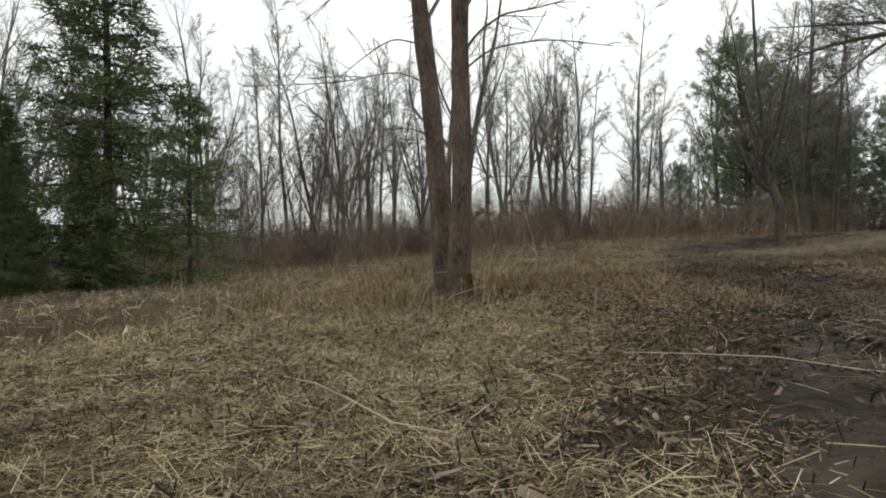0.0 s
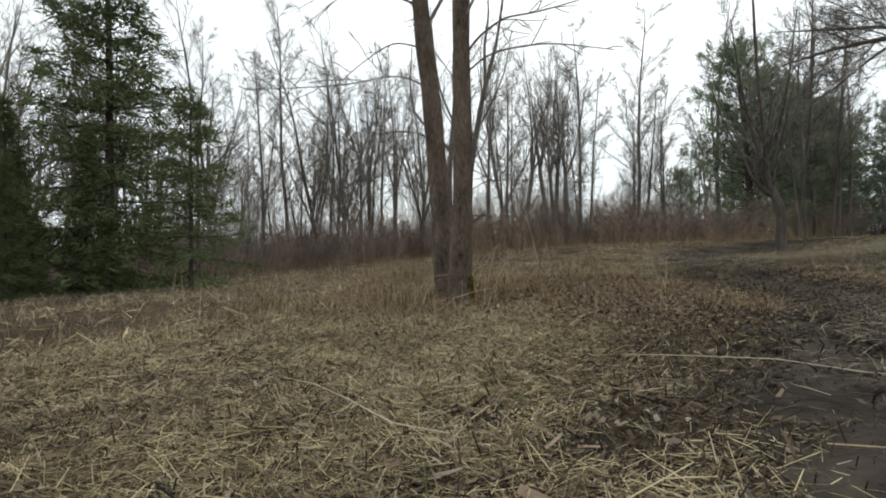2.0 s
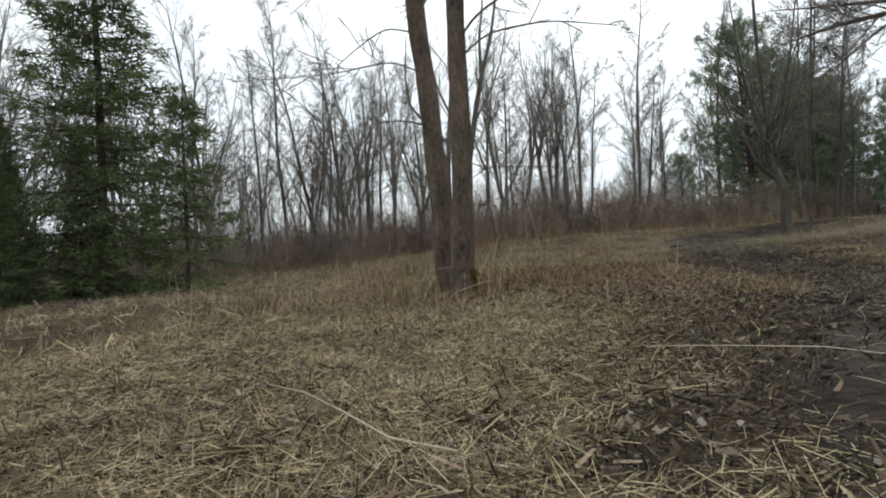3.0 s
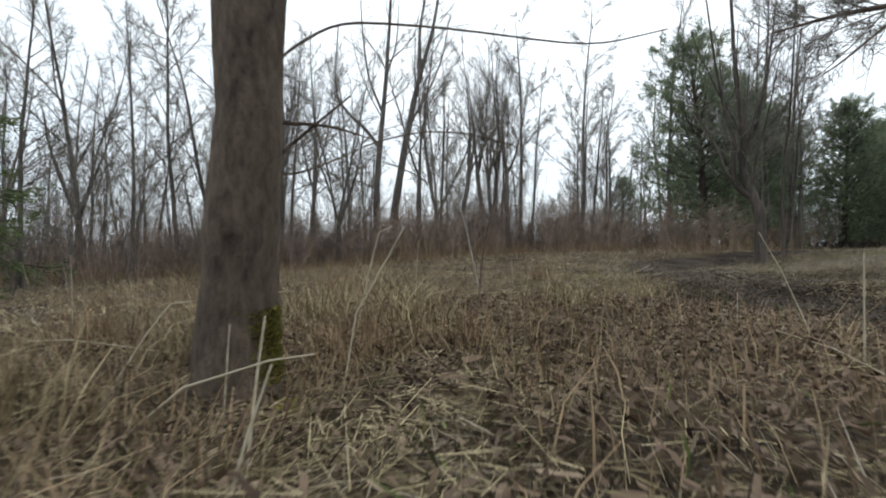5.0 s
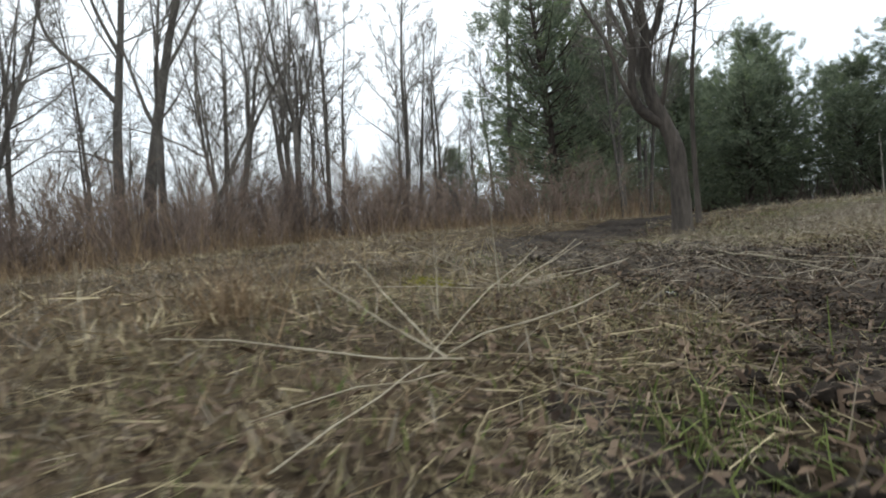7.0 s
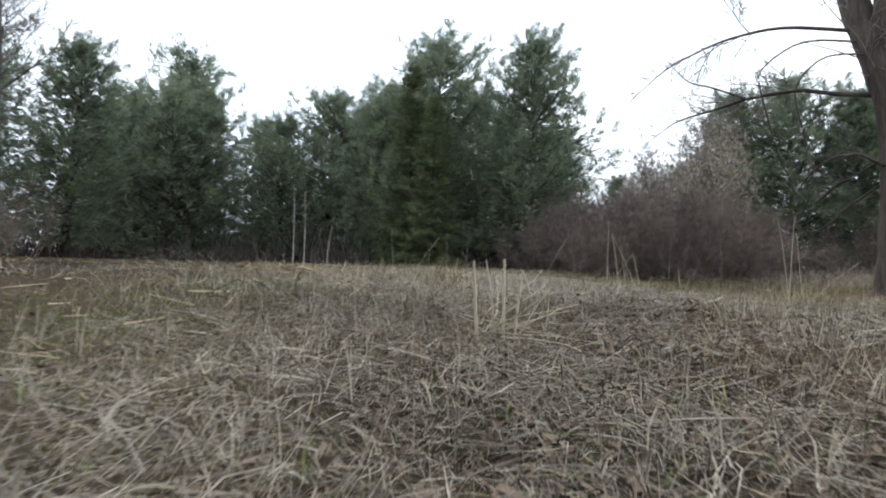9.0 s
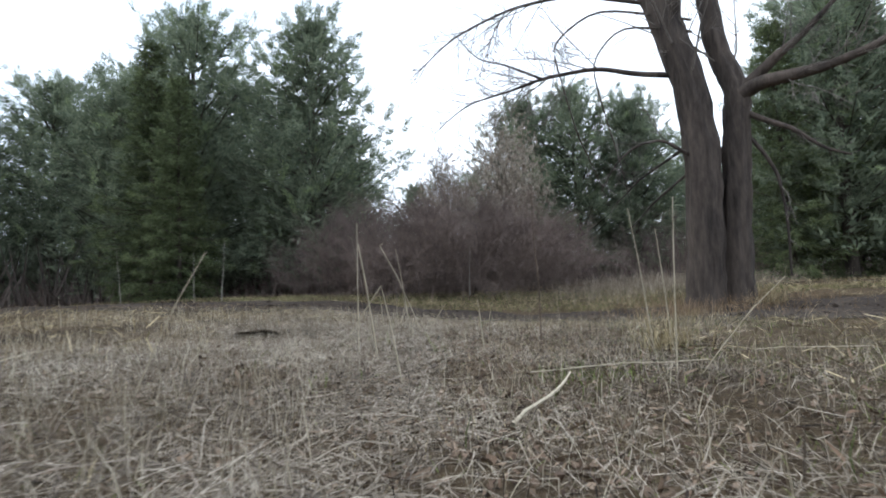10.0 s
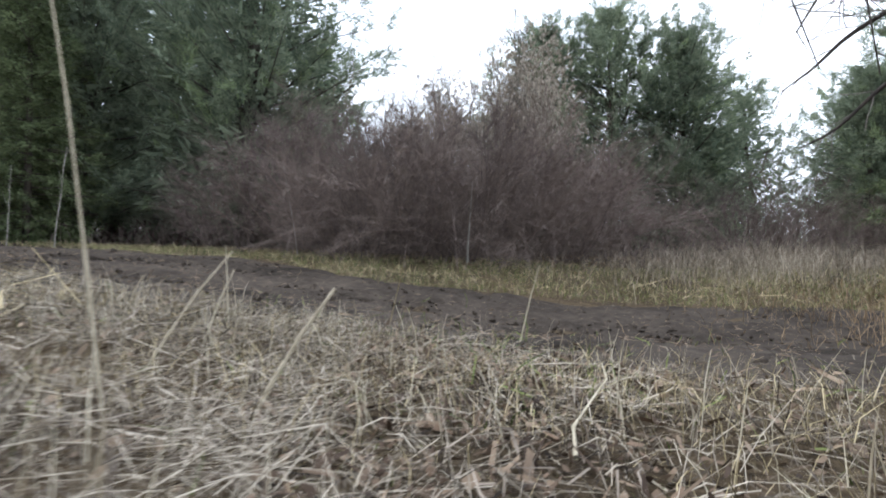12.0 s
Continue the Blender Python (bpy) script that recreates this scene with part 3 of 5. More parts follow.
def along(rng, n, spread, line=LANE, power=1.0):
    """Points scattered beside a line of the plan."""
    p = np.array(line, float)
    seg = np.r_[0, np.cumsum(np.linalg.norm(np.diff(p, axis=0), axis=1))]
    s = rng.uniform(0, seg[-1] + 3.5, n)
    x, y = np.interp(s, seg, p[:, 0]), np.interp(s, seg, p[:, 1])
    over = np.maximum(0, s - seg[-1])
    x = x + over * 0.93
    y = y - over * 0.1
    a, r = rng.uniform(0, 2 * math.pi, n), spread * rng.random(n) ** power
    return x + r * np.cos(a), y + r * np.sin(a)


def patchy(x, y, rng, scale=1.0, keep=0.5):
    """Keeps more points in some patches than in others."""
    k = 0.5 + 0.5 * np.sin(x * 2.3 * scale + 1.7 * np.sin(y * 1.1 * scale)) * np.sin(y * 2.1 * scale + 1.3 * np.sin(x * 1.4 * scale))
    return rng.random(len(x)) < keep + (1 - keep) * k


BARE = ((1.3, 1.15, 0.42), (1.6, 1.9, 0.45), (2.2, 3.0, 0.6), (1.0, 2.2, 0.22), (0.12, 1.38, 0.15), (0.34, 1.12, 0.12), (0.52, 1.3, 0.13), (0.78, 1.0, 0.14), (1.7, 4.3, 0.45), (-1.3, 3.3, 0.3), (-2.6, 4.0, 0.35), (-0.2, 2.5, 0.16))


def hollows(x, y):
    """0 to 1: how thick the thatch lies; low in the small dark hollows and on the bare spots."""
    thick = 0.5 + 0.25 * np.sin(9.1 * x + 2.1 * np.sin(5.3 * y + 1)) * np.sin(7.7 * y + 1.9 * np.sin(4.1 * x)) + 0.25 * np.sin(3.3 * x - 2.2 * y + 1.5 * np.sin(2.9 * y))
    for bx, by, br in BARE:
        thick = thick - 0.8 * np.exp(-((x - bx) ** 2 + (y - by) ** 2) / (br * br))
    return thick


rng = np.random.default_rng(11)
# the thatch before the start, where the eye rests longest
x, y = rng.normal(0, 1.6, 150000), -0.4 + 4.6 * rng.random(150000)
m = near_patch(x, y, rng) & (off_track(x, y) > rng.normal(-0.3, 0.3, len(x)))
straws("decayed_thatch", x[m], y[m], rng, 0.03, 0.003, 0.4, 0.007, M_THATCH, "dark rotting bits of stem and leaf under the straw", bend=0.1, straight=True)
x, y = rng.normal(0, 1.7, 520000), -0.4 + 4.8 * rng.random(520000)
m = near_patch(x, y, rng) & (off_track(x, y) > rng.normal(0.22, 0.22, len(x))) & (rng.random(len(x)) < (0.25 + 1.0 * hollows(x, y)) * thin_side(x, y))
straws("near_straw", x[m], y[m], rng, 0.046, 0.00135, 0.22, 0.014, M_STRAW, "fine matted tan straw with dark hollows", bend=0.06, straight=True)
x, y = along(rng, 55000, 2.2, line=LANE[2:], power=0.8)
m = (off_track(x, y) > rng.normal(-0.2, 0.25, len(x))) & (y > 3.4)
straws("rotting_thatch", x[m], y[m], rng, 0.035, 0.003, 0.4, 0.008, M_THATCH, "dark rotting stems beneath the straw", bend=0.1, straight=True)
x, y = along(rng, 170000, 2.3, line=LANE[1:], power=0.8)
m = (x < 9.3 + rng.normal(0, 0.6, len(x))) & (y > 2.2) & (rng.random(len(x)) < thin_side(x, y)) & (off_track(x, y) > rng.normal(0, 0.12, len(x))) & patchy(x, y, rng, 1.0, 0.3) & patchy(x, y, rng, 3.1, 0.3)
straws("lying_straw", x[m], y[m], rng, 0.07, 0.002, 0.18, 0.016, M_STRAW, "matted tan straw lying over the field", bend=0.08, straight=True)
cx, cy = along(rng, 5600, 2.4, power=0.85)
m = (off_track(cx, cy) > 0.1) & (cx < 9.3 + rng.normal(0, 0.6, len(cx))) & (rng.random(len(cx)) < (0.2 + hollows(cx, cy)) * thin_side(cx, cy))
cx, cy = cx[m], cy[m]
cdir = rng.uniform(0, math.pi, len(cx))
pick = np.repeat(np.arange(len(cx)), 14)
straws("straw_handfuls", cx[pick] + rng.normal(0, 0.035, len(pick)), cy[pick] + rng.normal(0, 0.035, len(pick)), rng, 0.07, 0.0016, 0.2, 0.02, M_STRAW, "matted handfuls of combed pale straw", bend=0.06, comb=(cdir[pick], 0.35), straight=True)
x, y = along(rng, 150000, 2.6, line=LANE[8:], power=0.8)
m = (off_track(x, y) > rng.normal(0, 0.12, len(x))) & patchy(x, y, rng, 1.3, 0.45) & (rng.random(len(x)) < (0.3 + 0.9 * hollows(x, y)) * np.where(shade_side(x, y), 0.35, 1.0))
straws("bleached_straw", x[m], y[m], rng, 0.105, 0.0016, 0.24, 0.02, M_STRAW_PALE, "bleached greyish straw matted over the rise", bend=0.22)
x, y = along(rng, 38000, 2.6, power=0.8)
m = (off_track(x, y) > rng.normal(-0.05, 0.15, len(x))) & patchy(x, y, rng, 1.7, 0.3) & (rng.random(len(x)) < thin_side(x, y))
straws("grey_straw", x[m], y[m], rng, 0.045, 0.0021, 0.25, 0.009, M_STRAW_GREY, "weathered greyish broken straw on the ground", bend=0.1, straight=True)
x, y = along(rng, 26000, 2.4)
m = off_track(x, y) > rng.normal(0.0, 0.25, len(x))
straws("leaf_litter", x[m], y[m], rng, 0.022, 0.013, 0.5, 0.008, M_LEAF, "curled brown fallen leaves among the straw", bend=0.4, straight=True)
x, y = along(rng, 13000, 1.9, LANE[2:6])
m = off_track(x, y) > rng.normal(0.1, 0.2, len(x))
straws("brown_leaves", x[m], y[m], rng, 0.027, 0.011, 0.6, 0.015, M_LEAF_DARK, "brown curled leaves caught in the grass by the tree", bend=0.45)
x, y = along(rng, 17000, 2.2, LANE[8:])
m = (off_track(x, y) > rng.normal(0.1, 0.2, len(x))) & (~shade_side(x, y) | (rng.random(len(x)) < 0.35))
straws("grey_leaf_bits", x[m], y[m], rng, 0.045, 0.003, 0.6, 0.016, M_LEAF_GREY, "greyish torn leaves and flattened stems on the rise", bend=0.4)
x, y = along(rng, 9000, 2.4)
m = off_track(x, y) > 0.05
straws("stubble", x[m], y[m], rng, 0.055, 0.0017, 1.6, 0.0, M_STRAW, "short upright stubble of dead stems", bend=0.1)
x, y = along(rng, 7000, 2.6)
m = patchy(x, y, rng, 0.8, 0.0) & patchy(x + 3, y, rng, 0.6, 0.05)
straws("green_shoots", x[m], y[m], rng, 0.07, 0.004, 0.9, 0.005, M_GREEN, "sparse young green grass shoots")
x, y = rng.uniform(-14, 24, 125000), rng.uniform(-9, 21, 125000)
m = (np.hypot(x, y) > 3.2) & (off_track(x, y) > rng.normal(0, 0.1, len(x))) & (dist_to(x, y, LANE) > 1.6) & patchy(x, y, rng, 0.7, 0.4) & (dist_to(x, y, LANE) < 14)
straws("field_straw", x[m], y[m], rng, 0.11, 0.0058, 0.4, 0.015, M_STRAW, "dead grass lying across the field", straight=True)

# ---- woods: masters first, then their copies ----
rnd = random.Random(5)
poles = [bare_tree("bare_tree", 20 + i, "slender leafless tree standing in the wood", 9.5, 0.075, "pole", levels=2, density=1.9, fuzz=13) for i in range(4)]
forks = [bare_tree("bare_tree", 40 + i, "leafless forked tree at the field's edge", 10.5, 0.12, "fork", levels=2, density=1.4, fuzz=10) for i in range(4)]
brushes = [shrub("brush", 60 + i, "tangled leafless reddish-brown thicket shrub", 1.9, 2.5, 15, M_THICKET, 2.2, 0.6, 15, (0.008, 0.016), 0.005) for i in range(3)]
saplings = [shrub("sapling_clump", 160 + i, "tall clump of thin bare saplings in the wood", 4.6, 2.6, 9, M_TWIG, 1.2, 0.22, 14, (0.014, 0.026), 0.006) for i in range(3)]
pines = [conifer("white_pine", 70 + i, "bushy green white pine at the wood's edge", 10.0, 3.5, 0.8, 2.9, M_PINE, M_PINE_TIP, 10, (0.22, 0.011), 5, 1200) for i in range(3)]
far_pines = [conifer("white_pine", 170 + i, "distant rounded green pine over the wood", 10.0, 3.8, 0.25, 1.1, M_PINE, M_PINE_TIP, 10, (0.28, 0.018), 3, 700) for i in range(2)]
mounds = [shrub("brush_mound", 65 + i, "rounded mass of fine reddish-brown bare twigs", 2.5, 2.2, 34, M_BRUSH, 3.4, 0.75, 20, (0.006, 0.012), 0.004, True) for i in range(2)]
airy_pines = [conifer("white_pine", 77, "airy light green pine beside bare trees", 10.0, 3.3, 0.7, 1.6, M_PINE, M_PINE_TIP, 6, (0.26, 0.018), 5, 150)]
spruces = [spruce("spruce", 80 + i, "dark green spruce with drooping boughs", 7.0, 1.55, 0.2, 7, 0.27) for i in range(2)]
thin_spruces = [spruce("spruce", 88, "small thin spruce with a bare dark trunk showing", 4.1, 1.4, 0.3, 5, 0.34)]
used = set()


def stand(masters, k, x, y, turn=None, size=1.0, tilt=(0, 0)):
    ob = masters[k % len(masters)]
    turn = rnd.uniform(0, 360) if turn is None else turn
    first = ob.name not in used
    used.add(ob.name)
    return plant(ob, x, y, turn, size, tilt, first)


# key trees of the northern wood
stand(forks, 1, 7.2, 33.5, 100, 1.1)
stand(forks, 2, 2.4, 24.8, 10, 0.85)
stand(forks, 3, 5.6, 23.5, 60, 0.72)
for k, (lx, ly, s, lean) in enumerate(((-5.2, 25.0, 1.1, 14), (-6.5, 24.6, 1.15, 13), (-3.2, 27.7, 1.0, 2))):
    stand(forks if k == 2 else poles, k, lx, ly, None, s, (0, lean))
for k, (px_, py_, s) in enumerate(((-6.3, 20.1, 0.85), (-6.9, 16.1, 0.75), (-4.2, 22, 0.8), (-2.6, 19.6, 0.66), (-2.4, 24, 0.9), (9.6, 26.5, 0.8), (10.4, 27.4, 0.85), (11.2, 27, 0.75), (11.9, 29, 0.9), (10.9, 30, 0.8))):
    stand(poles, k, px_, py_, None, s)
# the wood behind, in a loose belt
for k in range(76):
    a = rnd.uniform(-52, 48)
    d = rnd.uniform(25, 46)
    wx, wy = 3 + d * math.sin(radians(a)), 2 + d * math.cos(radians(a))
    if wx > 13 and wy < 32:
        continue
    if 0.17 < (wx - 3) / (wy + 4) < 0.34 and rnd.random() < 0.75:
        continue
    stand(poles if rnd.random() < 0.75 else forks, k, wx, wy, None, rnd.uniform(0.6, 1.35), (rnd.gauss(0, 2.5), rnd.gauss(0, 2.5)))
for k in range(9):
    stand(poles if k % 2 else forks, k, rnd.uniform(-17, -9.5), rnd.uniform(13, 24), None, rnd.uniform(0.7, 1.1))
for k in range(16):
    stand(poles if k % 4 else forks, k, rnd.uniform(-22, 0), rnd.uniform(22, 40), None, rnd.uniform(0.7, 1.25), (rnd.gauss(0, 2), rnd.gauss(0, 2)))
for k in range(42):
    wx, wy = rnd.uniform(-22, 14), rnd.uniform(22.5, 37)
    if wx > 10 and wy < 29:
        continue
    stand(saplings, k, wx, wy, None, rnd.uniform(0.5, 1.25))
# thicket at the field's northern edge
for k in range(46):
    u = k / 45
    wx = -9 + 21 * u + rnd.uniform(-0.5, 0.5)
    wy = 19.5 + 1.8 * math.sin(u * 5) + rnd.uniform(0, 4.5)
    stand(brushes, k, wx, wy, None, rnd.uniform(0.5, 1.2))
for k, (wx, wy, sz) in enumerate(((-3.2, 16.8, 0.7), (-4.1, 17.6, 0.95), (-5.2, 16.4, 0.9), (-6.2, 15.4, 1.0), (-7.2, 17.0, 1.2), (-8.4, 15.0, 1.1), (-5.6, 13.6, 0.6), (-9.8, 16.2, 1.2), (-2.2, 18.6, 0.9), (-6.6, 18.8, 1.3))):
    stand(brushes if k % 3 else saplings, k, wx, wy, None, sz * (0.75 if k % 3 == 0 else 1.0))
for k in range(22):
    u = k / 21
    stand(brushes, k, -13 + 24.5 * u + rnd.uniform(-0.6, 0.6), 22.0 + 1.6 * math.sin(u * 7 + 1) + rnd.uniform(-0.6, 3.0), None, rnd.choice((0.45, 0.6, 0.8, 1.05)))
# spruces on the low side
for k, (sx, sy, s) in enumerate(((-6.75, 11.45, 1.3), (-8.3, 10.9, 0.56), (-9.6, 12.8, 0.45), (-7.4, 9.6, 0.36), (-9.0, 9.6, 0.48), (-7.6, 12.0, 0.5), (-10.6, 11.0, 0.5), (-6.2, 10.6, 0.26), (-8.9, 11.6, 0.42))):
    stand(spruces, k, sx, sy, None, s)
for sx, sy, s in ((24.5, 0.7, 0.95), (25.2, -1.8, 1.25), (23.4, -2.6, 1.1)):
    stand(spruces, 0, sx, sy, None, s)
stand(thin_spruces, 0, -4.86, 10.97, 40, 0.93)
# pines by the loop track and the long wall of pines to the east
for k, (sx, sy, s) in enumerate(((28.9, 13.0, 0.83), (30.2, 16.9, 0.92), (34.0, 23.2, 0.86), (30.3, 27.9, 0.8), (28.2, 29.8, 0.7), (33.3, 19.6, 0.86), (23.9, 28.1, 0.72), (17.5, 26.5, 0.72),
                                 (35.6, 1.9, 0.88), (36.9, 4.2, 0.85), (34.9, -0.4, 0.8), (24.2, -0.6, 0.78), (28.6, -1.4, 0.46), (27.6, -4.0, 0.95))):
    stand(pines, k, sx, sy, None, s)
for k, (sx, sy, s) in enumerate(((33.6, 12.0, 0.6), (20.5, 28.5, 0.66), (31.5, 30.5, 1.0), (36.0, 14.6, 0.8), (36.5, 22.5, 0.78), (35, 27.5, 0.75), (38.5, 18.0, 0.8), (39.5, 9.0, 0.52), (41, 6.0, 0.6), (36.8, -1.5, 0.8), (45, -8, 0.7), (33.5, -6.0, 0.6), (40, -7, 0.75), (38, -11, 0.85), (44, 1, 0.7), (43, 13, 0.7),
                                 (34.6, 15.6, 0.8), (36.5, 19.8, 0.88), (33.4, 25.4, 0.7), (31.2, 19.6, 0.7), (30.6, 23.8, 0.52), (28.2, 27.6, 0.7), (24, 33.5, 0.7), (16, 36, 0.45), (19, 34, 0.6), (28, 40, 0.7), (34, 36, 0.8))):
    stand(far_pines, k, sx, sy, None, s)
stand(airy_pines, 0, 12.9, 22.6, None, 0.8)
stand(airy_pines, 0, 14.9, 24.3, None, 0.74)
for k, (sx, sy, s) in enumerate(((14.2, 21.2, 0.95), (16.0, 23.2, 1.2), (13.6, 20.6, 0.7), (17.6, 24.2, 1.1), (12.2, 23.8, 1.1), (18.8, 25.0, 1.0), (15.4, 21.4, 0.8))):
    stand(poles, k, sx, sy, None, s)
for k, (sx, sy, s) in enumerate(((14.0, 21.6, 0.8), (15.4, 22.4, 0.9), (16.6, 23.0, 0.9), (18.0, 24.4, 0.9), (12.6, 21.4, 0.7), (19.6, 25.6, 0.9))):
    stand(brushes, k, sx, sy, None, s)
# rounded thickets along the northern edge
for k, (sx, sy, s) in enumerate(((5.4, 22.5, 0.72), (-1.5, 21.6, 0.6), (2.2, 23.2, 0.7), (8.6, 23.2, 0.62), (-4.6, 20.6, 0.66), (11.2, 22.6, 0.5))):
    stand(mounds, k, sx, sy, None, s)
# brush east of the mud
for k, (sx, sy, s) in enumerate(((25.6, 7.4, 0.85), (25.8, 8.7, 1.1), (26.0, 9.9, 1.15), (26.3, 11.2, 1.0), (26.7, 12.5, 0.7), (27.4, 8.2, 1.15), (27.8, 10.2, 1.2), (28.2, 6.6, 0.85), (26.8, 2.6, 0.8), (26.4, 1.2, 0.6), (30.2, 8.8, 1.25), (29.6, 10.8, 1.3), (33.2, 7.4, 1.2), (30.6, 12.6, 0.95), (27.0, 7.0, 0.9), (29.2, 7.4, 1.1), (25.2, 10.6, 0.6), (25.0, 9.2, 0.5), (28.6, 0.6, 0.6))):
    stand(mounds, k, sx, sy, None, s)


# ---- undergrowth and far woods ----
def upright(name, x, y, rng, height, width, lean, mat, label, category="undergrowth", droop=0.25, plain=False):
    """Standing stems, each a bent tapering blade of two quads and a tip."""
    n = len(x)
    h = height * rng.uniform(0.45, 1.25, n)
    a = rng.uniform(0, 2 * math.pi, n)
    face = rng.uniform(0, 2 * math.pi, n)
    tilt = np.abs(rng.normal(0, lean, n))
    side = np.stack([np.cos(face), np.sin(face), np.zeros(n)], -1) * (width * rng.uniform(0.6, 1.4, n))[:, None] / 2
    d = np.stack([np.cos(a) * np.sin(tilt), np.sin(a) * np.sin(tilt), np.cos(tilt)], -1)
    out = np.stack([np.cos(a), np.sin(a), -0.5 * np.ones(n)], -1) * (droop * h * rng.random(n))[:, None]
    p0 = np.stack([x, y, land(x, y) - 0.02], -1)
    p1 = p0 + d * h[:, None] * 0.55
    p2 = p0 + d * h[:, None] + out
    if plain:
        v, f = np.stack([p0 - side, p0 + side, p2], 1).reshape(-1, 3), np.arange(n * 3).reshape(-1, 3)
    else:
        v = np.stack([p0 - side, p0 + side, p1 - side * 0.8, p1 + side * 0.8, p2 - side * 0.3, p2 + side * 0.3], 1).reshape(-1, 3)
        b = np.arange(n)[:, None] * 6
        f = np.concatenate([b + np.array([[0, 1, 3, 2]]), b + np.array([[2, 3, 5, 4]])])
    ob = new(name, mesh_from(name, v, f, mat))
    return tagged(ob, label, category, kind="stuff")


def belt(rng, n, a0, a1, d0, d1, cx=6.0, cy=6.0):
    a, d = np.radians(rng.uniform(a0, a1, n)), np.sqrt(rng.uniform(d0 ** 2, d1 ** 2, n))
    return cx + d * np.sin(a), cy + d * np.cos(a)


rng = np.random.default_rng(21)
x, y = belt(rng, 24000, -75, 200, 33, 75)
upright("distant_wood_stems", x, y, rng, 3.2 + 1.4 * np.sin(x * 0.37) * np.sin(y * 0.29 + 1), 0.045, 0.4, M_FARWOOD, "far belt of bare grey-brown woodland", "woodland", plain=True)
# dark stems added under the pines as shade, to close pale gaps
x, y = rng.uniform(27, 62, 15000), rng.uniform(-25, 42, 15000)
m = (x > 33) | (y > 19)
upright("pine_wood_depth", x[m], y[m], rng, 1.9, 0.09, 0.5, M_BARK_OLD, "dark filler stems standing for the shade inside the pine wood", "woodland", plain=True)
x, y = belt(rng, 9000, -75, 200, 40, 80)
upright("distant_tall_stems", x, y, rng, 8.0, 0.03, 0.12, M_FARWOOD, "tall thin trunks of the far wood", "woodland", 0.1, True)
x, y = rng.uniform(-18, 17, 15000), rng.uniform(22, 40, 15000)
m = ~((x > 12) & (y < 30)) & patchy(x, y, rng, 0.35, 0.35)
upright("wood_understory", x[m], y[m], rng, 2.6 + 1.6 * np.sin(x[m] * 0.8 + 1) * np.sin(y[m] * 0.6), 0.016, 0.28, M_FARWOOD, "hazy grey-brown saplings filling the wood", plain=True)
x, y = rng.uniform(-13, 14, 15000), rng.uniform(18.5, 29, 15000)
m = patchy(x, y, rng, 0.5, 0.1)
upright("thicket_undergrowth", x[m], y[m], rng, 0.75 + 0.55 * np.sin(x[m] * 0.9) * np.sin(y[m] * 0.7 + x[m] * 0.4), 0.008, 0.7, M_RUST, "dense brown undergrowth at the wood's edge")
x, y = rng.uniform(-10, 14, 16000), rng.uniform(15.0, 23, 16000)
m = (y > 17.0 + 0.1 * np.abs(x) + rng.normal(0, 0.9, len(x))) & (off_track(x, y) > 0.3) & patchy(x, y, rng, 0.8, 0.25)
upright("rusty_grass_fringe", x[m], y[m], rng, 0.32 + 0.3 * np.sin(x[m] * 1.3) * np.sin(y[m] * 1.1 + x[m] * 0.5), 0.007, 0.45, M_RUST, "knee-high rusty dead grass along the thicket")
# standing dead grass over the field
x, y = rng.uniform(-10, 15, 120000), rng.uniform(2.4, 20, 120000)
m = (off_track(x, y) > 0.15) & patchy(x, y, rng, 0.55, 0.35) & patchy(x, y, rng, 1.9, 0.4) & (dist_to(x, y, LANE) > 0.45) & (np.hypot(x, y) > 2.6 + rng.random(len(x)) * 3)
upright("standing_dead_grass", x[m], y[m], rng, 0.15, 0.006, 0.6, M_STRAW_PALE, "ankle-high standing dead grass", "dead grass", 0.7, True)
x, y = along(rng, 100000, 3.2, LANE[1:8], 0.75)
m = (dist_to(x, y, LANE) > 0.12) & (off_track(x, y) > 0.1) & (y > 2.0) & (rng.random(len(x)) < thin_side(x, y)) & patchy(x, y, rng, 1.5, 0.25)
upright("laid_grass", x[m], y[m], rng, 0.16, 0.0033, 0.9, M_STRAW, "soft laid-over dead grass round the trees", "dead grass", 0.9, True)
x, y = rng.normal(0.4, 1.3, 5200), rng.normal(5.2, 0.9, 5200)
m = (dist_to(x, y, LANE) > 0.22) & (off_track(x, y) > 0.2)
upright("tawny_grass", x[m], y[m], rng, 0.2, 0.004, 0.6, M_RUST, "tawny dead grass round the twin-stemmed tree", "dead grass", 0.8)
x, y = along(rng, 9000, 1.5, ((12.2, 9.8), (14.5, 9.2), (17.0, 8.6)))
m = patchy(x, y, rng, 1.3, 0.1) & (dist_to(x, y, LANE) > 0.3)
upright("mossy_grass", x[m], y[m], rng, 0.05, 0.005, 0.6, M_GREEN, "mossy green growth among dead stems", "grass", 0.5)
x, y = rng.uniform(9.5, 19.5, 16000), rng.uniform(7.5, 14.5, 16000)
m = (dist_to(x, y, LANE) > 0.18) & (off_track(x, y) > 0.0) & patchy(x, y, rng, 0.9, 0.1) & ((y > 10.2) | (rng.random(len(x)) < 0.45))
upright("pale_stubble", x[m], y[m], rng, 0.17, 0.003, 0.35, M_REED, "pale upright stubble of dry stems", "dead grass", 0.15)
x, y = along(rng, 80000, 2.8, LANE[8:], 0.75)
m = (dist_to(x, y, LANE) > 0.1) & (off_track(x, y) > 0.0) & patchy(x, y, rng, 1.4, 0.35) & (~shade_side(x, y) | (rng.random(len(x)) < 0.35))
upright("laid_pale_grass", x[m], y[m], rng, 0.17, 0.003, 0.95, M_STRAW_PALE, "soft laid-over bleached grass on the rise", "dead grass", 0.9, True)
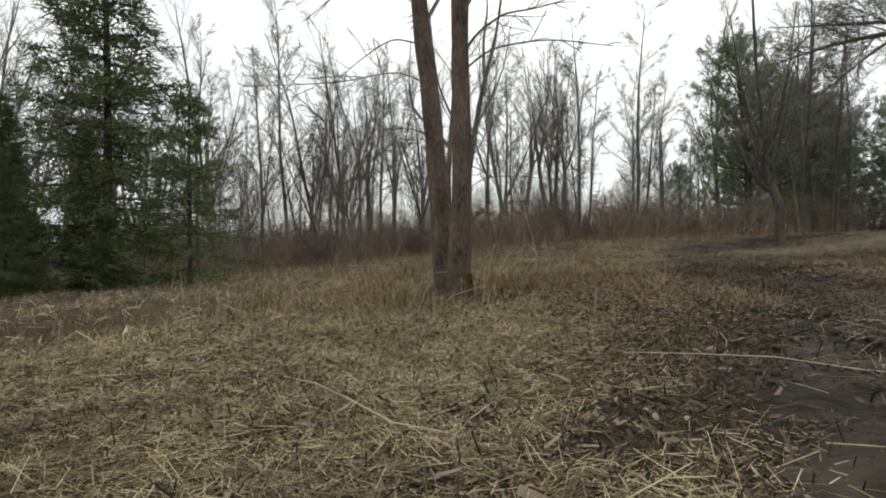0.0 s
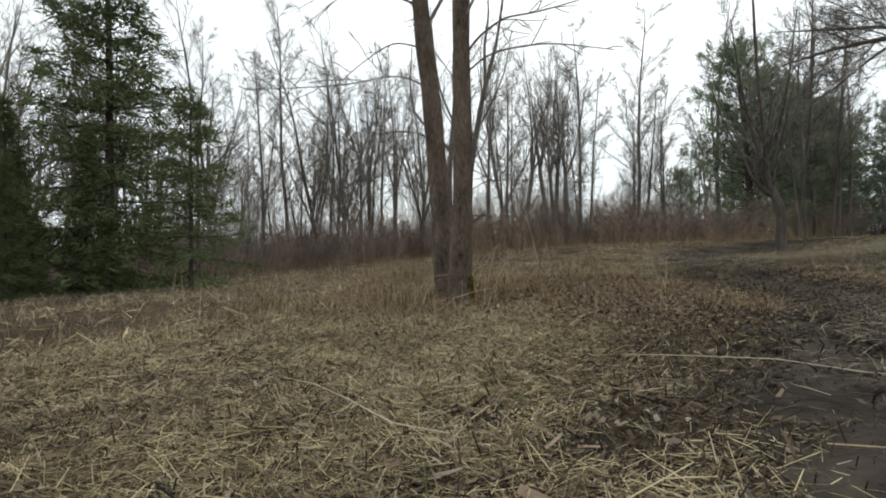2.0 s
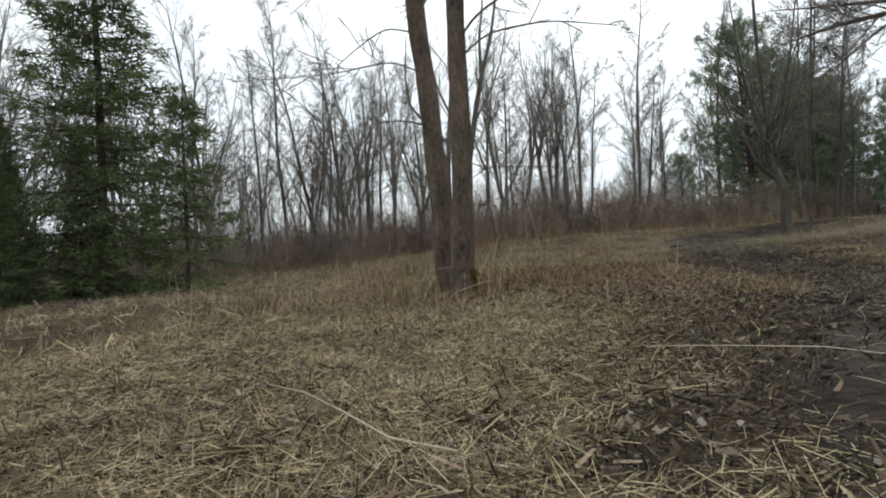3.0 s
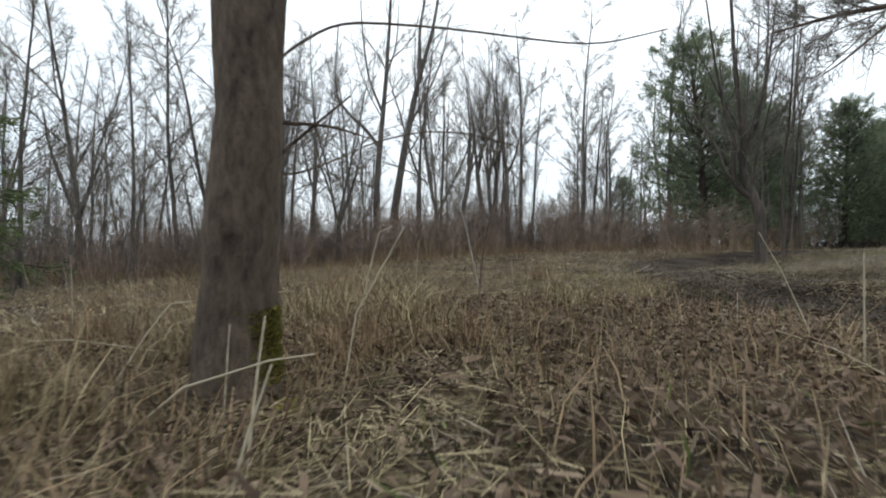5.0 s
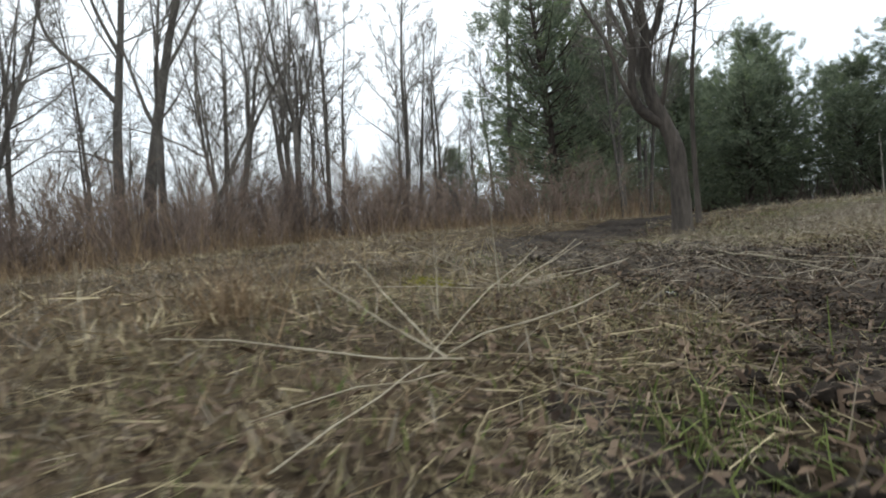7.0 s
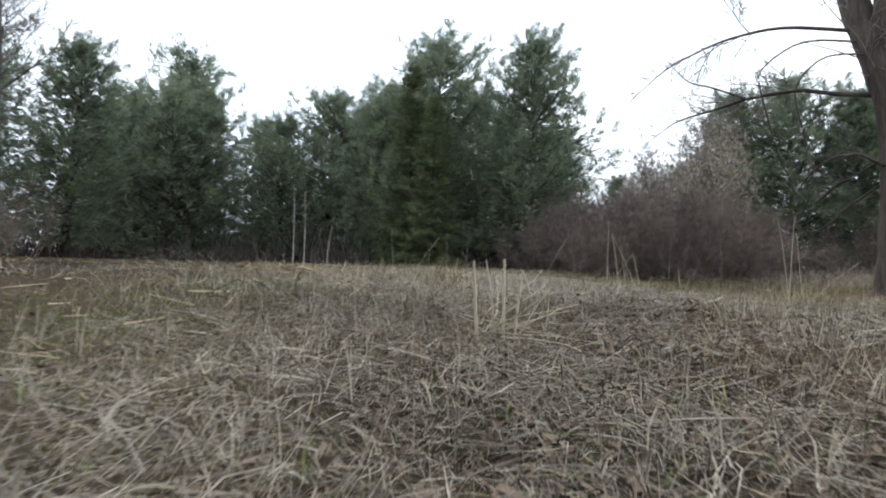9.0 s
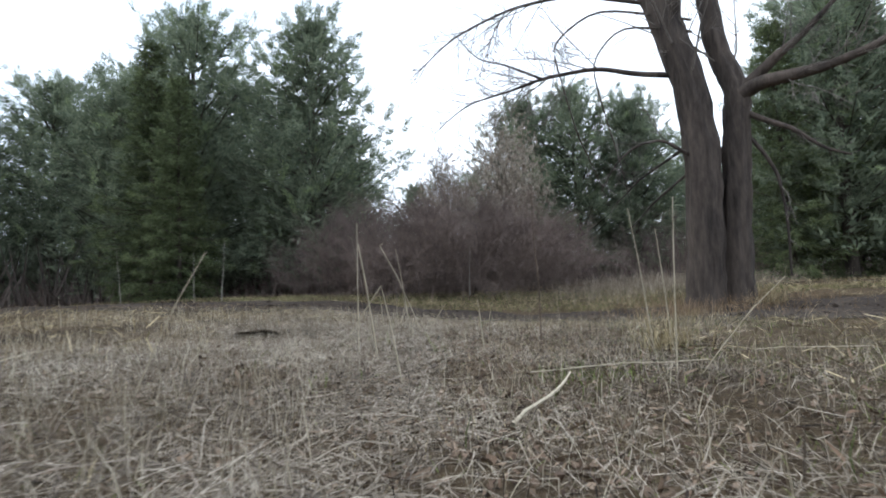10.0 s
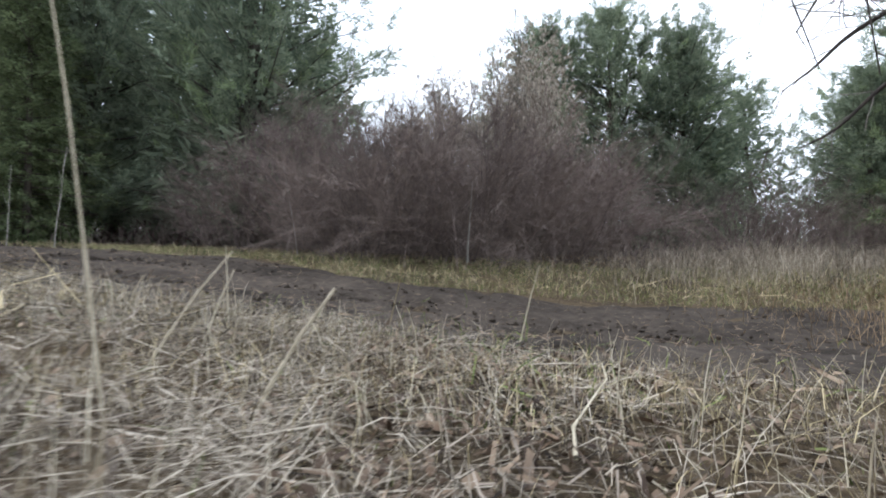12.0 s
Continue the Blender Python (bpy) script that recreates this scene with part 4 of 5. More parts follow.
x, y = rng.uniform(-4, 5, 22000), rng.uniform(7.5, 17, 22000)
m = (off_track(x, y) > 0.1) & (dist_to(x, y, LANE) > 0.6) & patchy(x, y, rng, 1.1, 0.4)
upright("field_grass", x[m], y[m], rng, 0.14, 0.008, 0.8, M_RUST, "tawny dead grass bent over the field", "dead grass", 0.8, True)
# grassy verge beyond the eastern mud
x, y = rng.uniform(18, 30, 120000), rng.uniform(2, 20, 120000)
d = dist_to(x, y, TRACK_EAST)
m = (d > 1.64 + 0.2 * np.sin(1.7 * x + y)) & (d < 4.6 + 0.4 * np.sin(x * 2)) & (y - 8.3 < (x - 19.9) * 1.3) & (x > 20.2)
upright("verge_grass", x[m], y[m], rng, 0.09, 0.005, 0.6, M_OLIVE, "low yellow-green grass on the far verge", "grass", 0.5)
upright("verge_dead_grass", x[m], y[m] + 0.03, rng, 0.12, 0.005, 0.8, M_STRAW, "dead grass on the far verge", "dead grass", 0.5)
# pale scraps of leaf before the start, and litter on the near stretch of the track
x, y = rng.normal(-0.3, 1.4, 10000), -0.2 + 4.2 * rng.random(10000)
m = near_patch(x, y, rng) & (rng.random(len(x)) < thin_side(x, y) ** 2)
straws("pale_leaf_scraps", x[m], y[m], rng, 0.017, 0.008, 0.5, 0.012, M_LEAF_GREY, "small pale torn leaves in the straw", bend=0.4)
x, y = along(rng, 16000, 1.0, TRACK_LOOP[4:8], 0.7)
straws("track_leaves", x, y, rng, 0.02, 0.007, 0.5, 0.01, M_THATCH, "dark wet leaf litter on the track", bend=0.4, z_extra=0.03)
x, y = along(rng, 4000, 1.1, TRACK_LOOP[4:8], 0.7)
straws("track_straw", x, y, rng, 0.08, 0.0024, 0.2, 0.012, M_STRAW_WET, "thin straw scattered over the dark track", z_extra=0.03, straight=True)
x, y = along(rng, 9000, 1.1, TRACK_LOOP[4:7])
m = patchy(x, y, rng, 1.7, 0.0)
upright("track_moss", x[m], y[m], rng, 0.05, 0.006, 0.7, M_OLIVE, "patches of yellow-green moss on the dark soil", "moss", 0.5, True)
x, y = along(rng, 34000, 1.7, ((1.1, 3.0), (1.3, 3.9), (1.6, 4.8), (1.9, 5.8), (2.2, 6.8)), 0.8)
m = (dist_to(x, y, LANE) > 0.2) & (y > 2.7) & (off_mud(x, y) > -0.1) & patchy(x, y, rng, 1.1, 0.3)
straws("brown_leaf_litter", x[m], y[m], rng, 0.018, 0.0085, 0.5, 0.02, M_LEAF_DARK, "red-brown fallen leaves lying over the dead grass", bend=0.4, z_extra=0.025)
# litter trodden into the mud
x, y = along(rng, 5000, 1.0, TRACK_LOOP[2:])
m = (off_track(x, y) < 0.25) & (y < 15)
straws("mud_litter", x[m], y[m], rng, 0.05, 0.003, 0.2, 0.01, M_STRAW_WET, "scattered broken straw trodden into mud", z_extra=0.03, straight=True)


def lumps(name, x, y, rng, size, mat, label):
    """Churned clods: squashed, skewed eight-sided lumps half sunk in the ground."""
    n = len(x)
    r = size * rng.lognormal(0, 0.5, n)
    base = np.array(((1, 0, 0), (0, 1, 0), (-1, 0, 0), (0, -1, 0), (0, 0, 0.75), (0, 0, -0.6)), float)
    v = (base[None] + rng.normal(0, 0.22, (n, 6, 3))) * r[:, None, None]
    v += np.stack([x, y, land(x, y) + 0.02], -1)[:, None]
    f = np.array(((0, 1, 4), (1, 2, 4), (2, 3, 4), (3, 0, 4), (1, 0, 5), (2, 1, 5), (3, 2, 5), (0, 3, 5)))
    return tagged(new(name, mesh_from(name, v, (np.arange(n)[:, None, None] * 6 + f[None]).reshape(-1, 3), mat, True)), label, "mud", kind="stuff")


x, y = along(rng, 13000, 1.0, TRACK_LOOP[3:9])
m = off_mud(x, y) < 0.15
lumps("mud_clods", x[m], y[m], rng, 0.015, M_MUD, "small dark clods of churned mud")
x, y = along(rng, 5500, 0.7, WET)
lumps("wet_crumbs", x, y, rng, 0.012, M_MUD, "wet crumbs of churned mud")
x, y = along(rng, 3500, 0.8, SOIL)
lumps("soil_crumbs", x, y, rng, 0.012, M_MUD, "dark crumbs of damp soil")
x, y = along(rng, 11000, 0.8, TRACK_LOOP[2:5])
lumps("damp_crumbs", x, y, rng, 0.011, M_MUD, "small dark crumbs of damp trodden soil")
x, y = along(rng, 7500, 1.0, TRACK_LOOP[2:5])
straws("soil_straw", x, y, rng, 0.09, 0.0016, 0.3, 0.02, M_STRAW_GREY, "thin straw strewn over the damp soil", bend=0.15, z_extra=0.03)
x, y = along(rng, 26000, 0.9, TRACK_LOOP[2:5])
straws("soil_thatch", x, y, rng, 0.03, 0.004, 0.5, 0.012, M_THATCH, "dark rotting stems trodden into the soil", bend=0.2, z_extra=0.03)
x, y = along(rng, 4500, 1.6, TRACK_EAST[3:10])
lumps("track_clods", x, y, rng, 0.013, M_MUD, "low brown clods on the broad muddy track")
x, y = along(rng, 14000, 1.3, TRACK_LOOP[3:10], 0.6)
m = patchy(x, y, rng, 1.4, 0.0) & patchy(x, y, rng, 3.0, 0.2)
upright("mud_edge_grass", x[m], y[m], rng, 0.045, 0.004, 0.6, M_GREEN, "thin green growth along the mud", "grass", 0.5)
cx, cy = along(rng, 230, 1.8, TRACK_LOOP[6:10])
m = rng.random(len(cx)) < 0.25 + 0.9 * hollows(cx * 0.4, cy * 0.4)
cx, cy = cx[m], cy[m]
cdir = rng.uniform(0, math.pi, len(cx))
pick = np.repeat(np.arange(len(cx)), 26)
straws("mud_side_straw", cx[pick] + rng.normal(0, 0.09, len(pick)), cy[pick] + rng.normal(0, 0.09, len(pick)), rng, 0.11, 0.0024, 0.3, 0.02, M_STRAW_WET, "wads of wet pale straw beside the mud", bend=0.1, comb=(cdir[pick], 0.35), z_extra=0.025)
cx, cy = along(rng, 230, 1.5, ((4.8, 12.1), (5.7, 11.9), (6.6, 11.8), (7.4, 12.8)))
ex, ey = along(rng, 140, 1.1, ((5.0, 10.5), (6.4, 10.7), (7.4, 10.4)))
cx, cy = np.r_[cx, ex], np.r_[cy, ey]
cdir = rng.uniform(0, math.pi, len(cx))
pick = np.repeat(np.arange(len(cx)), 22)
straws("wet_straw_wads", cx[pick] + rng.normal(0, 0.07, len(pick)), cy[pick] + rng.normal(0, 0.07, len(pick)), rng, 0.1, 0.0024, 0.35, 0.02, M_STRAW_GREY, "flattened wads of wet straw on the mud", bend=0.1, comb=(cdir[pick], 0.4), z_extra=0.02)
x, y = along(rng, 22000, 1.8, ((3.3, 8.8), (4.6, 10.2), (5.6, 11.8), (7.4, 12.8), (8.8, 13.8)))
ex, ey = along(rng, 8000, 1.1, ((5.0, 10.5), (6.4, 10.7), (7.4, 10.4)))
x, y = np.r_[x, ex], np.r_[y, ey]
m = patchy(x, y, rng, 1.5, 0.0)
upright("mud_moss", x[m], y[m], rng, 0.05, 0.005, 0.6, M_GREEN, "thin green growth over the mud", "grass", 0.5)
x, y = along(rng, 4500, 1.6, TRACK_LOOP[6:10])
m = patchy(x, y, rng, 1.1, 0.05)
straws("wet_leaves", x[m], y[m], rng, 0.025, 0.013, 0.5, 0.01, M_LEAF_DARK, "wet brown leaves trodden into the mud", bend=0.4, z_extra=0.025)
x, y = along(rng, 8000, 1.4, ((3.0, 8.4), (4.2, 9.6), (5.4, 11.0), (7.2, 10.6)))
straws("mud_scraps", x, y, rng, 0.028, 0.0055, 0.5, 0.014, M_LEAF_DARK, "torn grey leaves and stem scraps pressed into mud", bend=0.4, z_extra=0.02)
x, y = along(rng, 4500, 1.4, ((3.0, 8.4), (4.2, 9.6), (5.4, 11.0), (7.2, 10.6)))
straws("mud_thatch", x, y, rng, 0.08, 0.0019, 0.3, 0.016, M_STRAW_WET, "thin wet stems strewn over the mud", bend=0.1, z_extra=0.02, straight=True)
x, y = along(rng, 26000, 2.4, ((6.3, 12.2), (8.0, 12.6), (10.5, 13.0)), 0.7)
m = patchy(x, y, rng, 1.3, 0.1) & (off_mud(x, y) > -0.2)
upright("olive_grass", x[m], y[m], rng, 0.06, 0.0045, 0.7, M_OLIVE, "short olive-green grass beyond the muddy track", "grass", 0.6, True)
x, y = along(rng, 26000, 2.6, ((1.6, 6.8), (2.6, 8.2), (3.8, 9.6)), 0.7)
m = patchy(x, y, rng, 1.5, 0.0) & patchy(x + 2, y, rng, 0.7, 0.15)
upright("olive_moss", x[m], y[m], rng, 0.04, 0.005, 0.8, M_OLIVE, "olive moss and low grass among the dead stems", "grass", 0.6, True)
x, y = along(rng, 5000, 1.8, TRACK_EAST[3:10], 0.7)
m = patchy(x, y, rng, 1.2, 0.1)
upright("track_wisps", x[m], y[m], rng, 0.06, 0.005, 0.8, M_LEAF_GREY, "thin withered grass on the muddy track", "dead grass", 0.6)
x, y = along(rng, 11000, 2.0, TRACK_EAST[2:], 0.6)
straws("track_litter", x, y, rng, 0.045, 0.0032, 0.25, 0.01, M_LEAF, "brown broken stems and leaves over the muddy track", z_extra=0.03)
x, y = along(rng, 30000, 2.4, ((2.4, 8.0), (4.0, 9.0), (5.5, 10.8), (7.5, 13.0), (9.0, 14.2)))
m = patchy(x, y, rng, 1.6, 0.0) & (off_track(x, y) > -0.25)
upright("green_tufts", x[m], y[m], rng, 0.065, 0.005, 0.5, M_GREEN, "young green grass beside the mud", "grass", 0.4)
x, y = rng.uniform(24.2, 33, 16000), rng.uniform(0, 19, 16000)
m = dist_to(x, y, TRACK_EAST) > 3.3
straws("brush_leaf_litter", x[m], y[m], rng, 0.04, 0.022, 0.4, 0.02, M_LEAF, "rusty fallen leaves under the brush", bend=0.4, straight=True)
x, y = rng.normal(23.6, 0.9, 5000), rng.normal(4.8, 1.3, 5000)
m = dist_to(x, y, TRACK_EAST) > 1.6
upright("tan_verge_grass", x[m], y[m], rng, 0.4, 0.005, 0.5, M_STRAW_GREY, "shin-high tan grass beyond the muddy track", "dead grass", 0.6)
x, y = along(rng, 36000, 2.3, ((12.0, 9.0), (14.5, 8.2), (17.0, 7.4)), 0.8)
m = (off_track(x, y) > -0.1) & (dist_to(x, y, LANE) > 0.3) & patchy(x, y, rng, 1.2, 0.4)
x, y = x[m], y[m]
n = len(x) // 3
upright("matted_dark_grass", x[:n], y[:n], rng, 0.13, 0.004, 0.9, M_THATCH, "dark rotting grass matted on the slope", "dead grass", 0.9, True)
upright("matted_grey_grass", x[n:2 * n], y[n:2 * n], rng, 0.13, 0.0036, 0.9, M_STRAW_GREY, "grey dead grass matted on the slope", "dead grass", 0.9, True)
upright("matted_olive_grass", x[2 * n:], y[2 * n:], rng, 0.09, 0.004, 0.8, M_OLIVE, "olive grass growing through the dead mat", "grass", 0.7, True)
x, y = rng.normal(19.8, 0.75, 2600), rng.normal(6.0, 0.75, 2600)
upright("rusty_skirt_grass", x, y, rng, 0.26, 0.004, 0.5, M_RUST, "rusty dead grass round the old tree's foot", "dead grass", 0.7)
# olive grass and dark leaves that also put tree shade into the ground colour
x, y = along(rng, 40000, 1.9, LANE[8:], 0.8)
m = (shade_side(x, y) | ((x < 12) & (rng.random(len(x)) < 0.35))) & patchy(x, y, rng, 1.3, 0.25) & (off_track(x, y) > 0)
x, y = x[m], y[m]
n = len(x) // 2
upright("rise_olive_grass", x[:n], y[:n], rng, 0.06, 0.0035, 0.8, M_OLIVE, "short olive grass through the dead mat", "grass", 0.7, True)
straws("rise_dark_leaves", x[n:], y[n:], rng, 0.024, 0.009, 0.5, 0.016, M_LEAF_DARK, "dark leaves among the bleached grass, partly for tree shade", bend=0.4)
# soft standing grass on the near edge of the broad track
x, y = along(rng, 13000, 0.9, ((20.3, 12.6), (19.2, 11.4), (18.5, 10.3), (18.0, 9.2), (17.4, 8.0)), 0.7)
m = (off_track(x, y) > -0.15) & (dist_to(x, y, LANE) > 0.25) & patchy(x, y, rng, 1.6, 0.3)
upright("soft_pale_grass", x[m], y[m], rng, 0.14, 0.0024, 0.9, M_STRAW, "soft pale grass bent along the track edge", "dead grass", 0.7)
x, y = rng.uniform(24, 40, 15000), rng.uniform(-6, 30, 15000)
m = off_track(x, y) > 1.2
upright("pine_floor_brush", x[m], y[m], rng, 0.75, 0.008, 0.8, M_BRUSH, "dark brush and dead stems under the pines")

# ---- the three trees that stand in the field ----
def stout(name, x, y, label, seed, stems, limbs, fan=0, bark=None):
    """A tree drawn limb by limb: stems and limbs are (points, start radius, end radius, tip density)."""
    rng = np.random.default_rng(seed)
    root = thing(name, x, y, label, "tree")
    for k in range(fan):
        u = rng.uniform(0.3, 0.9) * (len(stems[0][0]) - 1)
        i = int(u)
        foot = np.array(stems[0][0][i]) + (np.array(stems[0][0][i + 1]) - np.array(stems[0][0][i])) * (u - i)
        a, tilt = 2.4 * k + rng.normal(0, 0.3), rng.uniform(0.25, 0.6)
        limbs = limbs + [([tuple(p) for p in bent(rng, foot, (math.cos(a) * math.sin(tilt), math.sin(a) * math.sin(tilt), math.cos(tilt)), rng.uniform(2.0, 4.0), 5, 0.10, 0.07)], rng.uniform(0.016, 0.034), 0.006, 1.8)]
    for group, title in ((stems, "stem"), (limbs, "limb")):
        for pts, r0, r1, dens in group:
            wood, fine = Tubes(), Tubes()
            p = np.array(pts, float)
            s = np.linspace(0, len(p) - 1, (len(p) - 1) * 5 + 1)
            q = np.stack([np.interp(s, range(len(p)), p[:, k]) for k in range(3)], -1)
            k = np.array((0.25, 0.5, 0.25))
            for _ in range(3):
                q[1:-1] = np.stack([np.convolve(q[:, c], k, "valid") for c in range(3)], -1)
            rad = r1 + (r0 - r1) * (1 - np.linspace(0, 1, len(q))) ** 0.9
            if title == "stem":
                rad = rad * (1 + 0.28 * np.exp(-np.maximum(q[:, 2], 0) / 0.14)) * (1 + 0.04 * np.sin(q[:, 2] * 9 + r0 * 80))
                q[:, :2] += rng.normal(0, r0 * 0.03, (len(q), 2))
            wood.add(q, rad, (40 if r0 > 0.2 else 24) if title == "stem" else 7, (0.05 if r0 > 0.2 else 0.025) if title == "stem" else 0.0)
            if dens:
                sprout(rng, fine, fine, q[len(q) // (4 if title == "limb" else 2):], rad[len(q) // (4 if title == "limb" else 2):], 1, 3, 0.75, dens * 1.6, 0.03, 0.38, 0.1, 0.0055)
            ob = part(title, wood.mesh(title, bark or M_BARK), root)
            if fine.n:
                tagged(part("twig_spray", fine.mesh("twig_spray", M_TWIG, False), ob), kind="stuff")
            if fine.runs:
                tagged(part("twig_haze", haze("twig_haze", fine.runs, rng, 3, 0.22, 0.0022, M_TWIG), ob), kind="stuff")
    return root


def seen_plane(right, ways):
    """Offsets (sideways, up[, away]) in a vertical plane turned so that `right` is sideways."""
    rx, ry = right
    return [(rx * w[0] - ry * (w[2] if len(w) > 2 else 0), ry * w[0] + rx * (w[2] if len(w) > 2 else 0), w[1]) for w in ways]


E_ = (1.0, 0.0)
front_maple = stout("field_maple", 0.22, 4.87, "young grey-brown field tree rising from dead grass", 5,
      [(seen_plane(E_, ((-0.035, -0.2), (-0.012, 0.5), (0.018, 1.1), (0.0, 2.6), (0.05, 4.8), (0.2, 7.8))), 0.11, 0.045, 1.2)],
      [(seen_plane(E_, ((0.01, 2.2), (0.17, 2.45, 0.1), (0.40, 2.62, 0.1), (0.70, 2.7, 0.2), (1.25, 2.9, 0.3))), 0.013, 0.004, 2.6),
       (seen_plane(E_, ((0.01, 2.05), (0.25, 2.2, -0.2), (0.70, 2.2, -0.4), (1.20, 2.1, -0.5))), 0.010, 0.003, 2.0),
       (seen_plane(E_, ((0.02, 0.92, 0.02), (0.08, 1.05, 0.1), (0.24, 1.15, 0.08), (0.58, 1.14, 0.06), (1.03, 1.1, 0.04), (1.28, 1.17, 0.03))), 0.0055, 0.002, 0),
       (seen_plane(E_, ((0.03, 0.82, 0.05), (0.21, 0.83, 0.09), (0.34, 0.79, 0.07))), 0.007, 0.002, 0.3),
       (seen_plane(E_, ((0.03, 0.68, 0.05), (0.14, 0.8, 0.1), (0.28, 0.92, 0.08))), 0.007, 0.003, 0.3)])
rng = np.random.default_rng(15)
a, h = rng.normal(-0.1, 0.42, 1300), 0.08 + 0.2 * rng.random(1300)
r = 0.106 * (1 + 0.28 * np.exp(-h / 0.14))
tagged(part("moss", needle_mesh("moss", np.stack([-0.025 + r * np.cos(a), r * np.sin(a), h], -1), np.stack([np.cos(a), np.sin(a), 0.6 + 0 * a], -1), 0.014, 0.003, 3, rng, M_TRUNK_MOSS, 0.7), front_maple, "yellow-green moss on the trunk's foot"), kind="stuff")
stout("field_maple", 0.092, 5.6, "taller grey-brown field tree leaning slightly, base mossy", 9,
      [(seen_plane(E_, ((0, -0.217), (-0.022, 0.541), (-0.07, 1.213), (-0.162, 2.22), (-0.271, 3.141), (-0.422, 5.307), (-0.498, 8.881))), 0.119, 0.06, 1.2)],
      [(seen_plane(E_, ((-0.249, 2.978), (-0.758, 3.141, -0.108), (-1.083, 3.032, -0.217), (-1.624, 2.881, -0.325), (-2.328, 2.978, -0.325))), 0.012, 0.003, 2.6),
       (seen_plane(E_, ((-0.206, 2.545), (-0.541, 2.708, 0.217), (-0.921, 2.491, 0.325), (-1.3, 2.188, 0.433))), 0.009, 0.003, 2.6),
       (seen_plane(E_, ((-0.152, 2.144), (-0.455, 2.22, -0.217), (-0.975, 2.036, -0.433), (-1.841, 1.971, -0.541))), 0.009, 0.003, 2.6),
       (seen_plane(E_, ((-0.108, 1.624), (-0.401, 1.765, 0.217), (-0.812, 1.733, 0.325))), 0.009, 0.004, 1.5),
       (seen_plane(E_, ((0.02, 0.74, 0.0), (0.193, 0.738, -0.130), (0.333, 0.818, -0.030), (0.473, 0.898, 0.000), (0.668, 0.953, 0.000), (0.808, 0.958, 0.000), (0.928, 0.948, 0.000), (1.108, 0.903, 0.000))), 0.0042, 0.0022, 0)])
stout("wood_tree", 0.7, 31.0, "tall dark leafless tree over the thicket", 11,
      [(seen_plane(E_, ((0.0, -0.3), (0.0, 2.0), (0.0, 4.1), (0.13, 5.9), (0.38, 9.2), (0.5, 11.8), (0.6, 15.5))), 0.2, 0.045, 1.0)],
      [(seen_plane(E_, ((0.1, 5.7), (-0.77, 6.8, 0.2), (-1.5, 7.4, 0.3), (-2.05, 8.2, 0.4), (-2.2, 9.5, 0.4), (-2.05, 12.0, 0.5))), 0.1, 0.02, 1.4),
       (seen_plane(E_, ((0.0, 3.6), (-1.2, 4.1, 0.2), (-2.3, 4.0, 0.4))), 0.05, 0.012, 2.0),
       (seen_plane(E_, ((0.2, 7.5), (-0.5, 9.0, -0.3), (-0.8, 11.0, -0.5), (-1.0, 13.6, -0.6))), 0.07, 0.015, 1.4),
       (seen_plane(E_, ((0.4, 9.4), (0.9, 11.0, 0.4), (1.0, 13.5, 0.6))), 0.06, 0.015, 1.4)], 0, M_BARK_FAR)
stout("wood_tree", 1.65, 31.3, "tall dark leafless tree leaning over the thicket", 12,
      [(seen_plane(E_, ((0.0, -0.3), (-0.1, 2.05), (0.25, 4.6), (0.77, 7.7), (1.15, 9.5), (1.8, 11.8), (2.3, 15.5))), 0.225, 0.045, 1.0)],
      [(seen_plane(E_, ((1.15, 9.5), (1.1, 11.8, 0.2), (1.4, 13.6, 0.3), (1.3, 15.2, 0.3))), 0.1, 0.02, 1.4),
       (seen_plane(E_, ((0.6, 6.8), (1.4, 8.2, -0.3), (2.2, 10.0, -0.5), (2.6, 12.4, -0.6))), 0.07, 0.015, 1.4),
       (seen_plane(E_, ((0.3, 5.0), (1.1, 6.2, 0.4), (1.7, 8.0, 0.6))), 0.05, 0.012, 1.6)], 0, M_BARK_FAR)
V_ = (0.721, -0.693)
